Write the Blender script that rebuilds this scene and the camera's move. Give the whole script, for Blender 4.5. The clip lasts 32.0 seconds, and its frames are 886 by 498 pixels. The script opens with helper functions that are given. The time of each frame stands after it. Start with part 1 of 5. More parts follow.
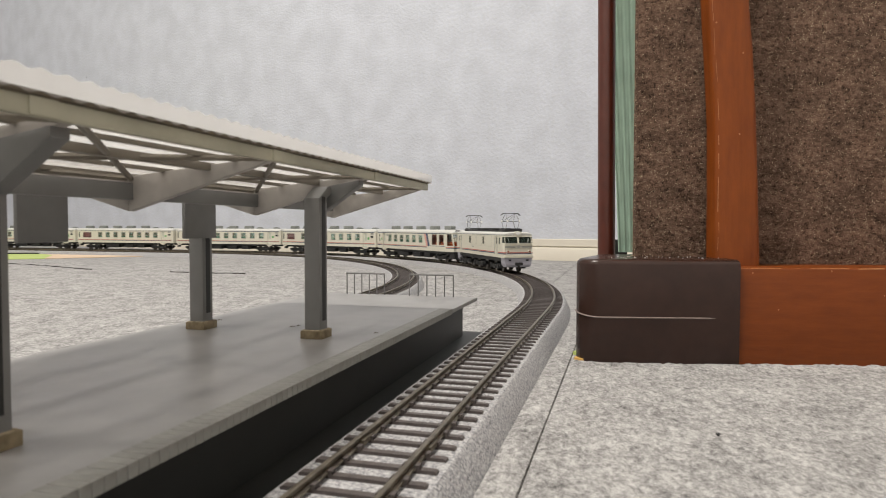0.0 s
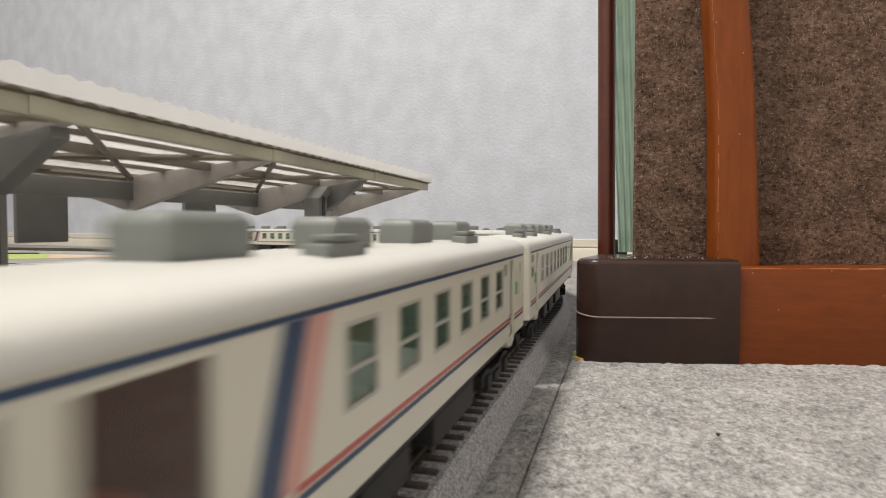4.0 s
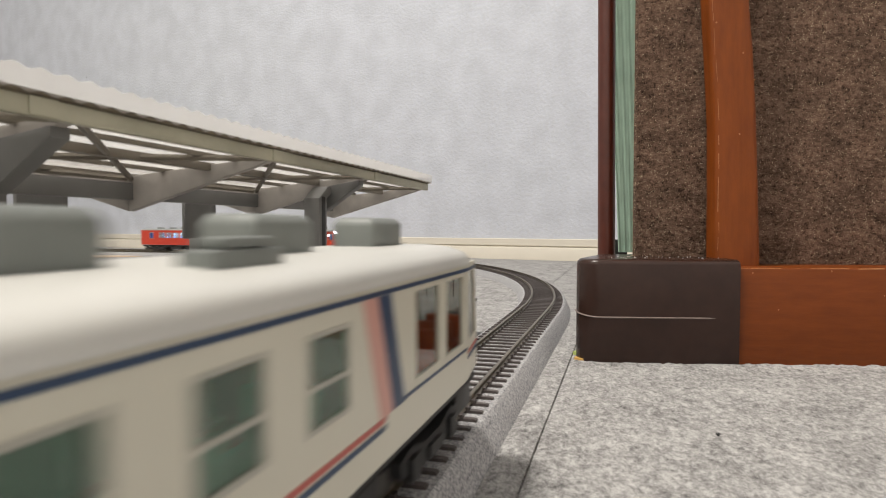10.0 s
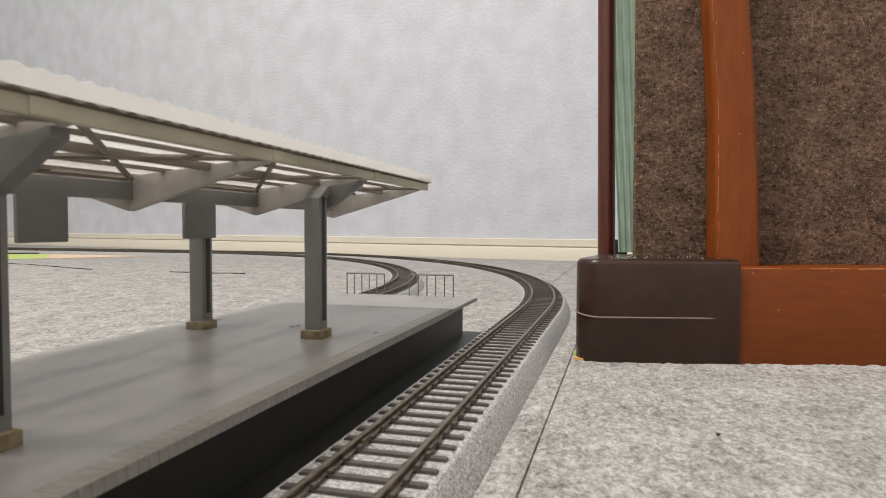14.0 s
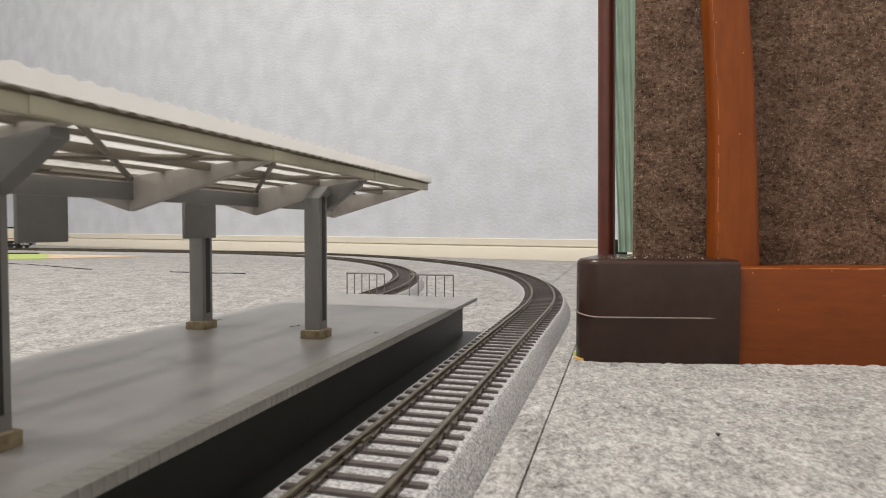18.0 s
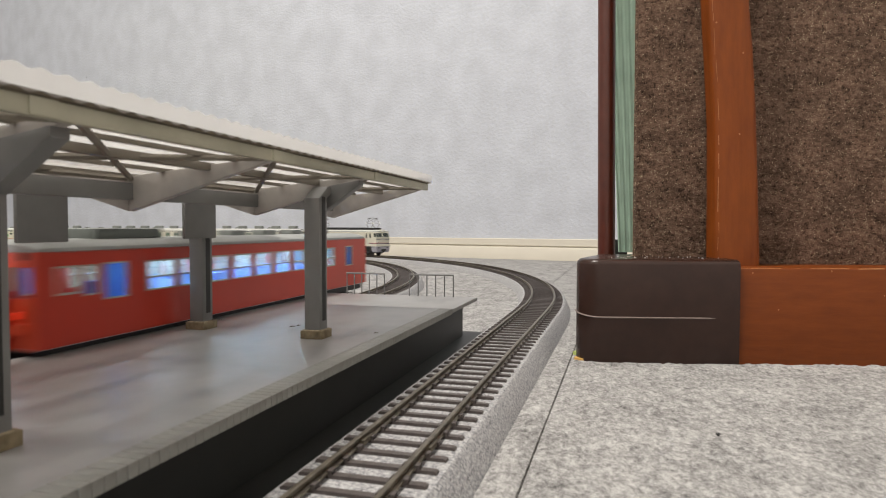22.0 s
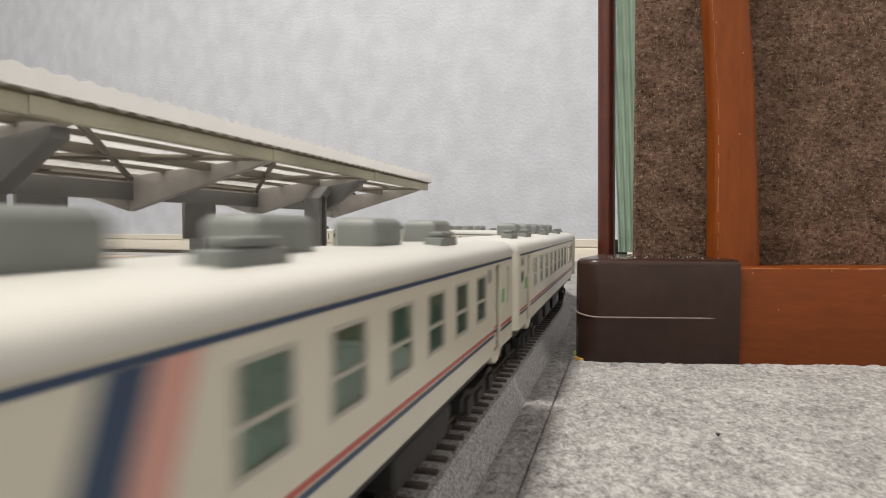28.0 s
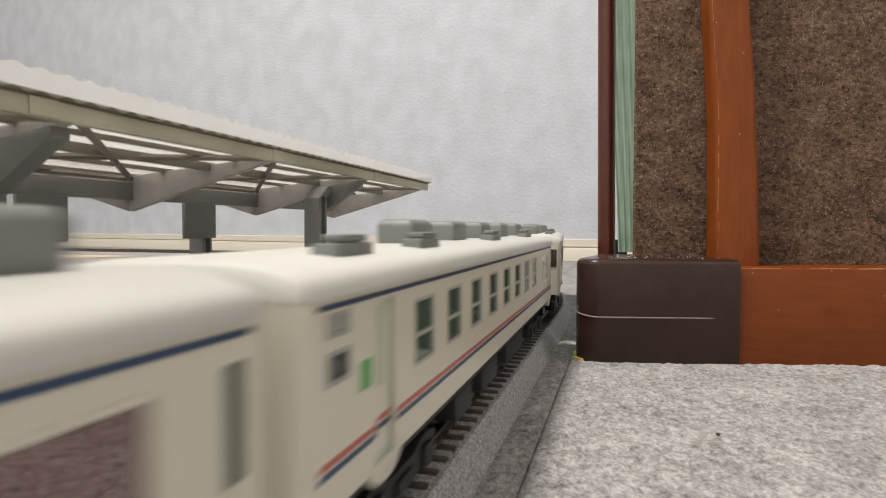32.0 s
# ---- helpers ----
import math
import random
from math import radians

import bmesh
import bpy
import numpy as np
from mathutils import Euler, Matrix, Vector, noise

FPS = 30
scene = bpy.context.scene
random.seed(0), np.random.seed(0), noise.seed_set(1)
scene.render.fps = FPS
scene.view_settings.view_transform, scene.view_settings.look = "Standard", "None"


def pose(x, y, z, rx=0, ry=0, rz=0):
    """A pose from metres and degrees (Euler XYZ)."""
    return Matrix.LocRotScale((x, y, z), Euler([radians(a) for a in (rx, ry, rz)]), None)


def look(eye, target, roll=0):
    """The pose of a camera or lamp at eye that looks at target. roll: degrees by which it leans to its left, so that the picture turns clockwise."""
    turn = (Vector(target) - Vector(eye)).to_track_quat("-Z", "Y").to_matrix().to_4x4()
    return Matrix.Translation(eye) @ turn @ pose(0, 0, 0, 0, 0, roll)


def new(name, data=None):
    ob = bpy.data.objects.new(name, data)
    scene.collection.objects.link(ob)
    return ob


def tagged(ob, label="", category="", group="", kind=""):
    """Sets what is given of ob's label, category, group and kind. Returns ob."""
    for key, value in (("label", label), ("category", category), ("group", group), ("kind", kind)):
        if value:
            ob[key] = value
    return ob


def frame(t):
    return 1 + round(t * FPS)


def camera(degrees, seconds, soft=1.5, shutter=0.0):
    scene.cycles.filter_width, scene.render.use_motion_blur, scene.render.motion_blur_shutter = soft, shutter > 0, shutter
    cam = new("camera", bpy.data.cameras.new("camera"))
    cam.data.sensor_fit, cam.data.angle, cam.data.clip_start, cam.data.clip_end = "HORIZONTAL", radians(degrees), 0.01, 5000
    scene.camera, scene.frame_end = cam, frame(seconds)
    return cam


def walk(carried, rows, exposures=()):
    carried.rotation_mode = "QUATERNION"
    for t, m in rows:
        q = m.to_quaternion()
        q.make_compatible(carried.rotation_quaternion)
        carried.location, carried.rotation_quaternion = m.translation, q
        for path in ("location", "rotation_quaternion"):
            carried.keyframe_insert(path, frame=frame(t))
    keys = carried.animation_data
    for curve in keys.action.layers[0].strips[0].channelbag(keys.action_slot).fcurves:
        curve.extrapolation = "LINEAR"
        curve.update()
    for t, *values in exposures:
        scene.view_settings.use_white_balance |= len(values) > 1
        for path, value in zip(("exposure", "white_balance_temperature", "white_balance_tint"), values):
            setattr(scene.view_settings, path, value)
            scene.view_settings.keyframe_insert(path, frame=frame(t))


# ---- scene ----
# ---- scale: HO model railway, 1:80 on 16.5 mm gauge, real metres ----

# camera: lies still a hand's width above the carpet
cam = camera(69.74, 32.0, soft=0.9, shutter=0.5)
EYE = pose(0, 0, 0.0602, 90 - 1.984, 0, 0) @ pose(0, 0, 0, 0, 0, 0.093)
cam.data.dof.use_dof, cam.data.dof.focus_distance, cam.data.dof.aperture_fstop = True, 0.60, 52.0
walk(cam, [(0.0, EYE), (32.0, EYE)])

# ---- world, lamps, exposure ----
world = bpy.data.worlds.new("room_air")
world.use_nodes = True
scene.world = world
world.node_tree.nodes["Background"].inputs[0].default_value = (0.55, 0.6, 0.7, 1)
world.node_tree.nodes["Background"].inputs[1].default_value = 0.05
scene.view_settings.exposure = 0.0
LAMP_AT = (-0.71, -0.05, 2.30)


def area(name, at, target, size, watts, colour):
    data = bpy.data.lights.new(name, "AREA")
    data.shape, data.size, data.energy, data.color = "DISK", size, watts, colour
    ob = new(name, data)
    ob.matrix_basis = look(at, target)
    return ob


area("ceiling_lamp_light", LAMP_AT, (LAMP_AT[0], LAMP_AT[1] + 0.001, 0), 0.34, 61, (1.0, 0.94, 0.85))

# ---- the plan: near straight, right-hand curve, far straight ----
TH, OFF, S0, R1, TURN = 0.27428, -0.05082, 0.38757, 0.74444, 1.54157
OFF2, S2, R2 = -0.17884, 0.40449, 0.67195
U = Vector((math.sin(TH), math.cos(TH)))
N = Vector((math.cos(TH), -math.sin(TH)))
RAIL = 0.011


class Loop:
    """A closed track line: s grows away from the camera on the near straight."""

    def __init__(self, off, s0, r, turn, r_back, back, far):
        self.off, self.s0 = off, s0
        segs = []  # (length, start, heading, curvature to the left)
        p, h = U * s0 + N * off, math.atan2(U.y, U.x)

        def add(length, k):
            nonlocal p, h
            segs.append((length, p.copy(), h, k))
            if k:
                c = p + Vector((-math.sin(h), math.cos(h))) / k
                h += length * k
                p = c - Vector((-math.sin(h), math.cos(h))) / k
            else:
                p = p + Vector((math.cos(h), math.sin(h))) * length

        add(r * turn, 1 / r)
        add(far, 0)
        add(r_back * (math.pi - turn), 1 / r_back)
        add(p.dot(U) + back, 0)
        add(r_back * math.pi / 2, 1 / r_back)
        add(off - p.dot(N) - r_back, 0)
        add(r_back * math.pi / 2, 1 / r_back)
        add(s0 + back, 0)
        self.segs, self.length = segs, sum(a[0] for a in segs)
        self.left = segs[3][1].dot(N)

    def at(self, s, lat=0.0):
        """The point at s, lat metres to the right of the line, and the heading."""
        d = (s - self.s0) % self.length
        for length, p, h, k in self.segs:
            if d <= length:
                break
            d -= length
        if k:
            c = p + Vector((-math.sin(h), math.cos(h))) / k
            h += d * k
            p = c - Vector((-math.sin(h), math.cos(h))) / k
        else:
            p = p + Vector((math.cos(h), math.sin(h))) * d
        return p + Vector((math.sin(h), -math.cos(h))) * lat, h


OUTER = Loop(OFF, S0, R1, TURN, 0.49, 0.12, 0.6117)
INNER = Loop(OFF2, S2, R2, TURN, 0.43, 0.12, 0.62)
INNER = Loop(OFF2, S2, R2, TURN, 0.43, 0.12, 0.62 + INNER.left - OUTER.left - 0.06)


ALONG = Matrix.Translation((*(N * OFF), 0)) @ Matrix.Rotation(math.atan2(U.y, U.x), 4, "Z")
# in ALONG's space: x = s, y = -lat, z up

# ---- materials ----
def mat(name, col, rough=0.6, metal=0.0, grain=0.0, scale=400.0, bump=0.0, col2=None, patch=None, coat=0.0, emit=0.0, alpha=1.0, spec=0.5):
    """A surface in one colour with grain, larger patches and fine relief at real size."""
    m = bpy.data.materials.new(name)
    m.use_nodes = True
    nt = m.node_tree
    b = nt.nodes["Principled BSDF"]
    b.inputs["Base Color"].default_value = (*col, 1)
    b.inputs["Roughness"].default_value = rough
    b.inputs["Metallic"].default_value = metal
    b.inputs["Coat Weight"].default_value = coat
    b.inputs["Specular IOR Level"].default_value = spec
    if emit:
        b.inputs["Emission Color"].default_value = (*col, 1)
        b.inputs["Emission Strength"].default_value = emit
    if grain or patch or bump:
        tc = nt.nodes.new("ShaderNodeTexCoord")
        last = None
        n1 = nt.nodes.new("ShaderNodeTexNoise")
        n1.inputs["Scale"].default_value, n1.inputs["Detail"].default_value = scale, 4
        nt.links.new(tc.outputs["Object"], n1.inputs["Vector"])
        if grain:
            ramp = nt.nodes.new("ShaderNodeMapRange")
            ramp.inputs[1].default_value, ramp.inputs[2].default_value = 0.3, 0.7
            ramp.inputs[3].default_value, ramp.inputs[4].default_value = 0, 1
            nt.links.new(n1.outputs["Fac"], ramp.inputs[0])
            mx = nt.nodes.new("ShaderNodeMix")
            mx.data_type = "RGBA"
            c2 = col2 or tuple(c * (1 - grain) for c in col)
            mx.inputs["A"].default_value, mx.inputs["B"].default_value = (*col, 1), (*c2, 1)
            nt.links.new(ramp.outputs[0], mx.inputs["Factor"])
            last = mx.outputs["Result"]
        if patch:
            n2 = nt.nodes.new("ShaderNodeTexNoise")
            n2.inputs["Scale"].default_value, n2.inputs["Detail"].default_value = patch[0], 2
            nt.links.new(tc.outputs["Object"], n2.inputs["Vector"])
            r2 = nt.nodes.new("ShaderNodeMapRange")
            r2.inputs[1].default_value, r2.inputs[2].default_value = 0.35, 0.65
            r2.inputs[3].default_value, r2.inputs[4].default_value = 1 - patch[1], 1 + patch[1] * 0.5
            nt.links.new(n2.outputs["Fac"], r2.inputs[0])
            mu = nt.nodes.new("ShaderNodeVectorMath")
            mu.operation = "SCALE"
            if last:
                nt.links.new(last, mu.inputs[0])
            else:
                mu.inputs[0].default_value = col
            nt.links.new(r2.outputs[0], mu.inputs["Scale"])
            last = mu.outputs[0]
        if last:
            nt.links.new(last, b.inputs["Base Color"])
        if bump:
            bp = nt.nodes.new("ShaderNodeBump")
            bp.inputs["Strength"].default_value, bp.inputs["Distance"].default_value = 0.8, bump
            nt.links.new(n1.outputs["Fac"], bp.inputs["Height"])
            nt.links.new(bp.outputs[0], b.inputs["Normal"])
    return m


def varied(m, amount):
    """Gives each piece its own slight tone."""
    nt = m.node_tree
    b = nt.nodes["Principled BSDF"]
    link = b.inputs["Base Color"].links[0]
    info, rng, mu = nt.nodes.new("ShaderNodeObjectInfo"), nt.nodes.new("ShaderNodeMapRange"), nt.nodes.new("ShaderNodeVectorMath")
    mu.operation = "SCALE"
    rng.inputs[3].default_value, rng.inputs[4].default_value = 1 - amount, 1 + amount
    nt.links.new(info.outputs["Random"], rng.inputs[0])
    nt.links.new(link.from_socket, mu.inputs[0])
    nt.links.new(rng.outputs[0], mu.inputs["Scale"])
    nt.links.new(mu.outputs[0], b.inputs["Base Color"])


def seep(m, share, clear):
    """Lets light through a thin plastic sheet."""
    nt = m.node_tree
    b = nt.nodes["Principled BSDF"]
    tr, mix = nt.nodes.new("ShaderNodeBsdfTranslucent"), nt.nodes.new("ShaderNodeMixShader")
    cl, m2 = nt.nodes.new("ShaderNodeBsdfTransparent"), nt.nodes.new("ShaderNodeMixShader")
    m2.inputs[0].default_value = clear
    tr.inputs[0].default_value = (0.9, 0.88, 0.86, 1)
    mix.inputs[0].default_value = share
    nt.links.new(b.outputs[0], mix.inputs[1])
    nt.links.new(tr.outputs[0], mix.inputs[2])
    nt.links.new(mix.outputs[0], m2.inputs[1])
    nt.links.new(cl.outputs[0], m2.inputs[2])
    nt.links.new(m2.outputs[0], nt.nodes["Material Output"].inputs[0])


def glass(name, tint, rough=0.03, ior=1.5, body=None, share=0.0, through_light=False):
    m = bpy.data.materials.new(name)
    m.use_nodes = True
    nt = m.node_tree
    nt.nodes.remove(nt.nodes["Principled BSDF"])
    tr, gl, mix, lw, pw, ma = (nt.nodes.new("ShaderNode" + k) for k in ("BsdfTransparent", "BsdfGlossy", "MixShader", "LayerWeight", "Math", "Math"))
    tr.inputs[0].default_value = (*tint, 1)
    gl.inputs["Roughness"].default_value = rough
    lw.inputs[0].default_value = 0.5
    f0 = ((ior - 1) / (ior + 1)) ** 2
    pw.operation, ma.operation = "POWER", "MULTIPLY_ADD"
    pw.inputs[1].default_value, ma.inputs[1].default_value, ma.inputs[2].default_value = 5.0, 1 - f0, f0
    nt.links.new(lw.outputs["Facing"], pw.inputs[0])
    nt.links.new(pw.outputs[0], ma.inputs[0])
    nt.links.new(ma.outputs[0], mix.inputs[0])
    base = tr.outputs[0]
    if body:
        df, m2 = nt.nodes.new("ShaderNodeBsdfTranslucent" if through_light else "ShaderNodeBsdfDiffuse"), nt.nodes.new("ShaderNodeMixShader")
        df.inputs[0].default_value = (*body, 1)
        m2.inputs[0].default_value = share
        nt.links.new(tr.outputs[0], m2.inputs[1])
        nt.links.new(df.outputs[0], m2.inputs[2])
        base = m2.outputs[0]
    nt.links.new(base, mix.inputs[1])
    nt.links.new(gl.outputs[0], mix.inputs[2])
    nt.links.new(mix.outputs[0], nt.nodes["Material Output"].inputs[0])
    return m


def felt():
    """Grey needle felt: light and dark fibres in tufts, with larger flecks."""
    m = mat("grey_needle_felt", (0.36, 0.355, 0.35), 0.95, spec=0.2)
    nt = m.node_tree
    b = nt.nodes["Principled BSDF"]
    tc, nap = nt.nodes.new("ShaderNodeTexCoord"), nt.nodes.new("ShaderNodeMapping")
    nap.inputs["Scale"].default_value = (1.0, 0.7, 1.0)
    nt.links.new(tc.outputs["Object"], nap.inputs["Vector"])

    def tex(scale, detail, rough):
        n = nt.nodes.new("ShaderNodeTexNoise")
        n.inputs["Scale"].default_value, n.inputs["Detail"].default_value, n.inputs["Roughness"].default_value = scale, detail, rough
        nt.links.new(nap.outputs[0], n.inputs["Vector"])
        return n.outputs["Fac"]

    def calc(op, p, q):
        n = nt.nodes.new("ShaderNodeMath")
        n.operation = op
        for k, v in enumerate((p, q)):
            if isinstance(v, float):
                n.inputs[k].default_value = v
            else:
                nt.links.new(v, n.inputs[k])
        return n.outputs[0]

    fine, mid, wide = tex(900, 4, 0.75), tex(340, 3, 0.6), tex(60, 3, 0.5)
    h = calc("ADD", calc("ADD", calc("MULTIPLY", fine, 0.62), calc("MULTIPLY", mid, 0.36)), calc("MULTIPLY", wide, 0.2))
    ramp = nt.nodes.new("ShaderNodeValToRGB")
    el = ramp.color_ramp.elements
    el[0].position, el[0].color = 0.43, (0.11, 0.106, 0.106, 1)
    el[1].position, el[1].color = 0.72, (0.53, 0.52, 0.515, 1)
    mide = ramp.color_ramp.elements.new(0.57)
    mide.color = (0.30, 0.293, 0.291, 1)
    nt.links.new(h, ramp.inputs[0])
    nt.links.new(ramp.outputs[0], b.inputs["Base Color"])
    bp = nt.nodes.new("ShaderNodeBump")
    bp.inputs["Strength"].default_value, bp.inputs["Distance"].default_value = 0.8, 0.0010
    nt.links.new(h, bp.inputs["Height"])
    nt.links.new(bp.outputs[0], b.inputs["Normal"])
    return m


def pile():
    """Brown cut-pile carpet: fine tufts, a few pale fibre tips, broad uneven tone."""
    m = mat("brown_carpet_pile", (0.2, 0.14, 0.1), 0.95, spec=0.15)
    nt = m.node_tree
    b = nt.nodes["Principled BSDF"]
    tc = nt.nodes.new("ShaderNodeTexCoord")

    def tex(scale, detail, rough, lean):
        n, mp = nt.nodes.new("ShaderNodeTexNoise"), nt.nodes.new("ShaderNodeMapping")
        n.inputs["Scale"].default_value, n.inputs["Detail"].default_value, n.inputs["Roughness"].default_value = scale, detail, rough
        mp.inputs["Scale"].default_value = (1.0, 1.0, lean)
        nt.links.new(tc.outputs["Object"], mp.inputs["Vector"])
        nt.links.new(mp.outputs[0], n.inputs["Vector"])
        return n.outputs["Fac"]

    tuft, tip, broad = tex(520, 4, 0.65, 1.3), tex(1500, 3, 0.65, 0.8), tex(80, 3, 0.6, 1.4)
    ramp = nt.nodes.new("ShaderNodeValToRGB")
    el = ramp.color_ramp.elements
    el[0].position, el[0].color = 0.37, (0.045, 0.027, 0.020, 1)
    el[1].position, el[1].color = 0.70, (0.56, 0.48, 0.35, 1)
    for at, col in ((0.46, (0.165, 0.102, 0.072, 1)), (0.60, (0.262, 0.168, 0.122, 1))):
        ramp.color_ramp.elements.new(at).color = col
    mixed = nt.nodes.new("ShaderNodeMix")
    mixed.inputs["Factor"].default_value = 0.33
    nt.links.new(tuft, mixed.inputs["A"])
    nt.links.new(tip, mixed.inputs["B"])
    nt.links.new(mixed.outputs["Result"], ramp.inputs[0])
    rng, mu, bp = nt.nodes.new("ShaderNodeMapRange"), nt.nodes.new("ShaderNodeVectorMath"), nt.nodes.new("ShaderNodeBump")
    mu.operation = "SCALE"
    rng.inputs[1].default_value, rng.inputs[2].default_value, rng.inputs[3].default_value, rng.inputs[4].default_value = 0.3, 0.7, 0.56, 1.20
    nt.links.new(broad, rng.inputs[0])
    nt.links.new(ramp.outputs[0], mu.inputs[0])
    nt.links.new(rng.outputs[0], mu.inputs["Scale"])
    nt.links.new(mu.outputs[0], b.inputs["Base Color"])
    bp.inputs["Strength"].default_value, bp.inputs["Distance"].default_value = 1.0, 0.0024
    nt.links.new(tuft, bp.inputs["Height"])
    nt.links.new(bp.outputs[0], b.inputs["Normal"])
    return m


CARPET = felt()
WALLPAPER = mat("pale_wallpaper", (0.585, 0.61, 0.69), 0.85, grain=0.07, scale=170, bump=0.0013, col2=(0.565, 0.585, 0.64), patch=(18, 0.07))
CEILING = mat("white_ceiling_paper", (0.8, 0.8, 0.78), 0.9, grain=0.05, scale=60)
SKIRTING = mat("cream_skirting_vinyl", (0.74, 0.69, 0.6), 0.45, grain=0.04, scale=40)
BALLAST = mat("grey_ballast_plastic", (0.56, 0.552, 0.556), 0.8, grain=0.5, scale=1300, bump=0.0006, col2=(0.15, 0.15, 0.165))
SLEEPER = mat("brown_sleeper_plastic", (0.092, 0.076, 0.072), 0.55, grain=0.35, scale=600, bump=0.0002)
STEEL = mat("nickel_rail", (0.27, 0.235, 0.18), 0.4, metal=0.9, grain=0.4, scale=250)
PLATFORM = mat("grey_platform_plastic", (0.29, 0.282, 0.278), 0.35, grain=0.12, scale=120, patch=(25, 0.1), bump=0.00004)
PLATFORM_EDGE = mat("weathered_edge_stone", (0.285, 0.28, 0.262), 0.55, grain=0.3, scale=260, patch=(70, 0.15))
varied(PLATFORM_EDGE, 0.05)
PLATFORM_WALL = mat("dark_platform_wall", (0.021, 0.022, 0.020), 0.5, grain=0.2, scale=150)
POST = mat("grey_post_plastic", (0.185, 0.183, 0.180), 0.45, grain=0.1, scale=200)
CONCRETE = mat("stained_footing", (0.3, 0.24, 0.15), 0.8, grain=0.5, scale=300, col2=(0.12, 0.09, 0.05))
RIM = mat("chipped_pale_rim", (0.40, 0.34, 0.24), 0.85, grain=0.6, scale=700, col2=(0.16, 0.11, 0.06))
GUTTER = mat("beige_gutter_plastic", (0.46, 0.44, 0.34), 0.5, grain=0.2, scale=120, patch=(60, 0.25))
ROOFING = mat("pale_corrugated_roofing", (0.50, 0.48, 0.465), 0.5, grain=0.08, scale=100)
seep(ROOFING, 0.62, 0.58)
BEAM = mat("grey_beige_beam", (0.44, 0.41, 0.38), 0.5, grain=0.2, scale=150)
DARKBROWN = mat("dark_brown_gutter_lip", (0.16, 0.13, 0.09), 0.6, grain=0.3, scale=200)
BRACE = mat("brown_grey_brace", (0.2, 0.175, 0.14), 0.55, grain=0.15, scale=200)
SCRATCH = mat("pale_worn_wood", (0.42, 0.19, 0.075), 0.6)
CAPRIDGE = mat("worn_plastic_edge", (0.2, 0.15, 0.13), 0.5, grain=0.3, scale=150)
CAP = mat("dark_brown_plastic_cap", (0.044, 0.0225, 0.0175), 0.27, grain=0.15, scale=200, patch=(40, 0.1), spec=0.32)
PILE = pile()
FIBRE = mat("pale_brown_fibre", (0.56, 0.44, 0.31), 0.9, spec=0.2)
DARKWOOD = mat("dark_red_wood", (0.10, 0.020, 0.010), 0.3, grain=0.3, scale=90, coat=0.1)
GREENWOOD = mat("green_curtain_cloth", (0.50, 0.70, 0.56), 0.8, grain=0.2, scale=60)
IVORY = mat("ivory_train_paint", (0.645, 0.62, 0.525), 0.32, grain=0.03, scale=80)
IVORY_ROOF = mat("white_roof_paint", (0.60, 0.594, 0.566), 0.38, grain=0.03, scale=80)
GREY_UNIT = mat("grey_roof_unit_plastic", (0.2, 0.215, 0.205), 0.5, grain=0.1, scale=200)
BLUE = mat("blue_stripe", (0.026, 0.055, 0.115), 0.4)
REDLINE = mat("red_stripe", (0.46, 0.10, 0.08), 0.4)
PINK = mat("pink_slash", (0.62, 0.33, 0.28), 0.4)
FRAY = mat("dark_frayed_fibre", (0.07, 0.06, 0.055), 0.9, grain=0.5, scale=300)
BLACK = mat("black_plastic", (0.02, 0.02, 0.02), 0.5, grain=0.2, scale=300)
UNDER = mat("black_underframe", (0.018, 0.018, 0.019), 0.6, grain=0.2, scale=300)
WHEELSTEEL = mat("wheel_steel", (0.12, 0.11, 0.1), 0.4, metal=0.8)
LAVENDER = mat("pale_lavender_skirt", (0.42, 0.41, 0.47), 0.5, grain=0.06, scale=200)
GREYPAINT = mat("grey_trim_paint", (0.33, 0.33, 0.3), 0.45)
SILVER = mat("silver_frame", (0.5, 0.5, 0.48), 0.35, metal=0.6)
FRAME = mat("pale_window_frame", (0.42, 0.41, 0.36), 0.4)
GREEN = mat("green_mark", (0.12, 0.36, 0.12), 0.5)
SEATGREEN = mat("green_seat", (0.22, 0.42, 0.31), 0.7)
SEATRED = mat("red_brown_seat", (0.32, 0.055, 0.03), 0.6, grain=0.3, scale=300)
ORANGE = mat("orange_seat", (0.7, 0.13, 0.02), 0.5)
DOORGLASS = mat("frosted_door_pane", (0.46, 0.49, 0.42), 0.3)
WALLBOUNCE = mat("white_bounce_wall", (0.8, 0.8, 0.79), 0.85, grain=0.04, scale=75)
INSIDE = mat("pale_green_lining", (0.5, 0.56, 0.5), 0.7)
INSIDERED = mat("red_brown_lining", (0.45, 0.19, 0.15), 0.7)
GLASS = glass("tinted_glass", (0.92, 0.97, 0.94), 0.05, 1.6, (0.20, 0.34, 0.26), 0.16)
GLASSCAB = glass("dark_cab_glass", (0.36, 0.42, 0.38), 0.04, 1.6, (0.05, 0.07, 0.06), 0.4)
GLASSLOUNGE = glass("smoked_lounge_glass", (0.40, 0.21, 0.18), 0.02, 2.8, (0.24, 0.05, 0.04), 0.34)
GLASSLIT = glass("hazy_lit_window", (0.95, 0.97, 1.0), 0.08, 1.5, (0.66, 0.86, 0.94), 0.14, True)
GLASSBLUE = glass("blue_lit_window", (0.4, 0.62, 0.95), 0.08, 1.5, (0.14, 0.33, 0.75), 0.5, True)
GLASSDARK = mat("dark_tinted_window", (0.03, 0.02, 0.02), 0.08)
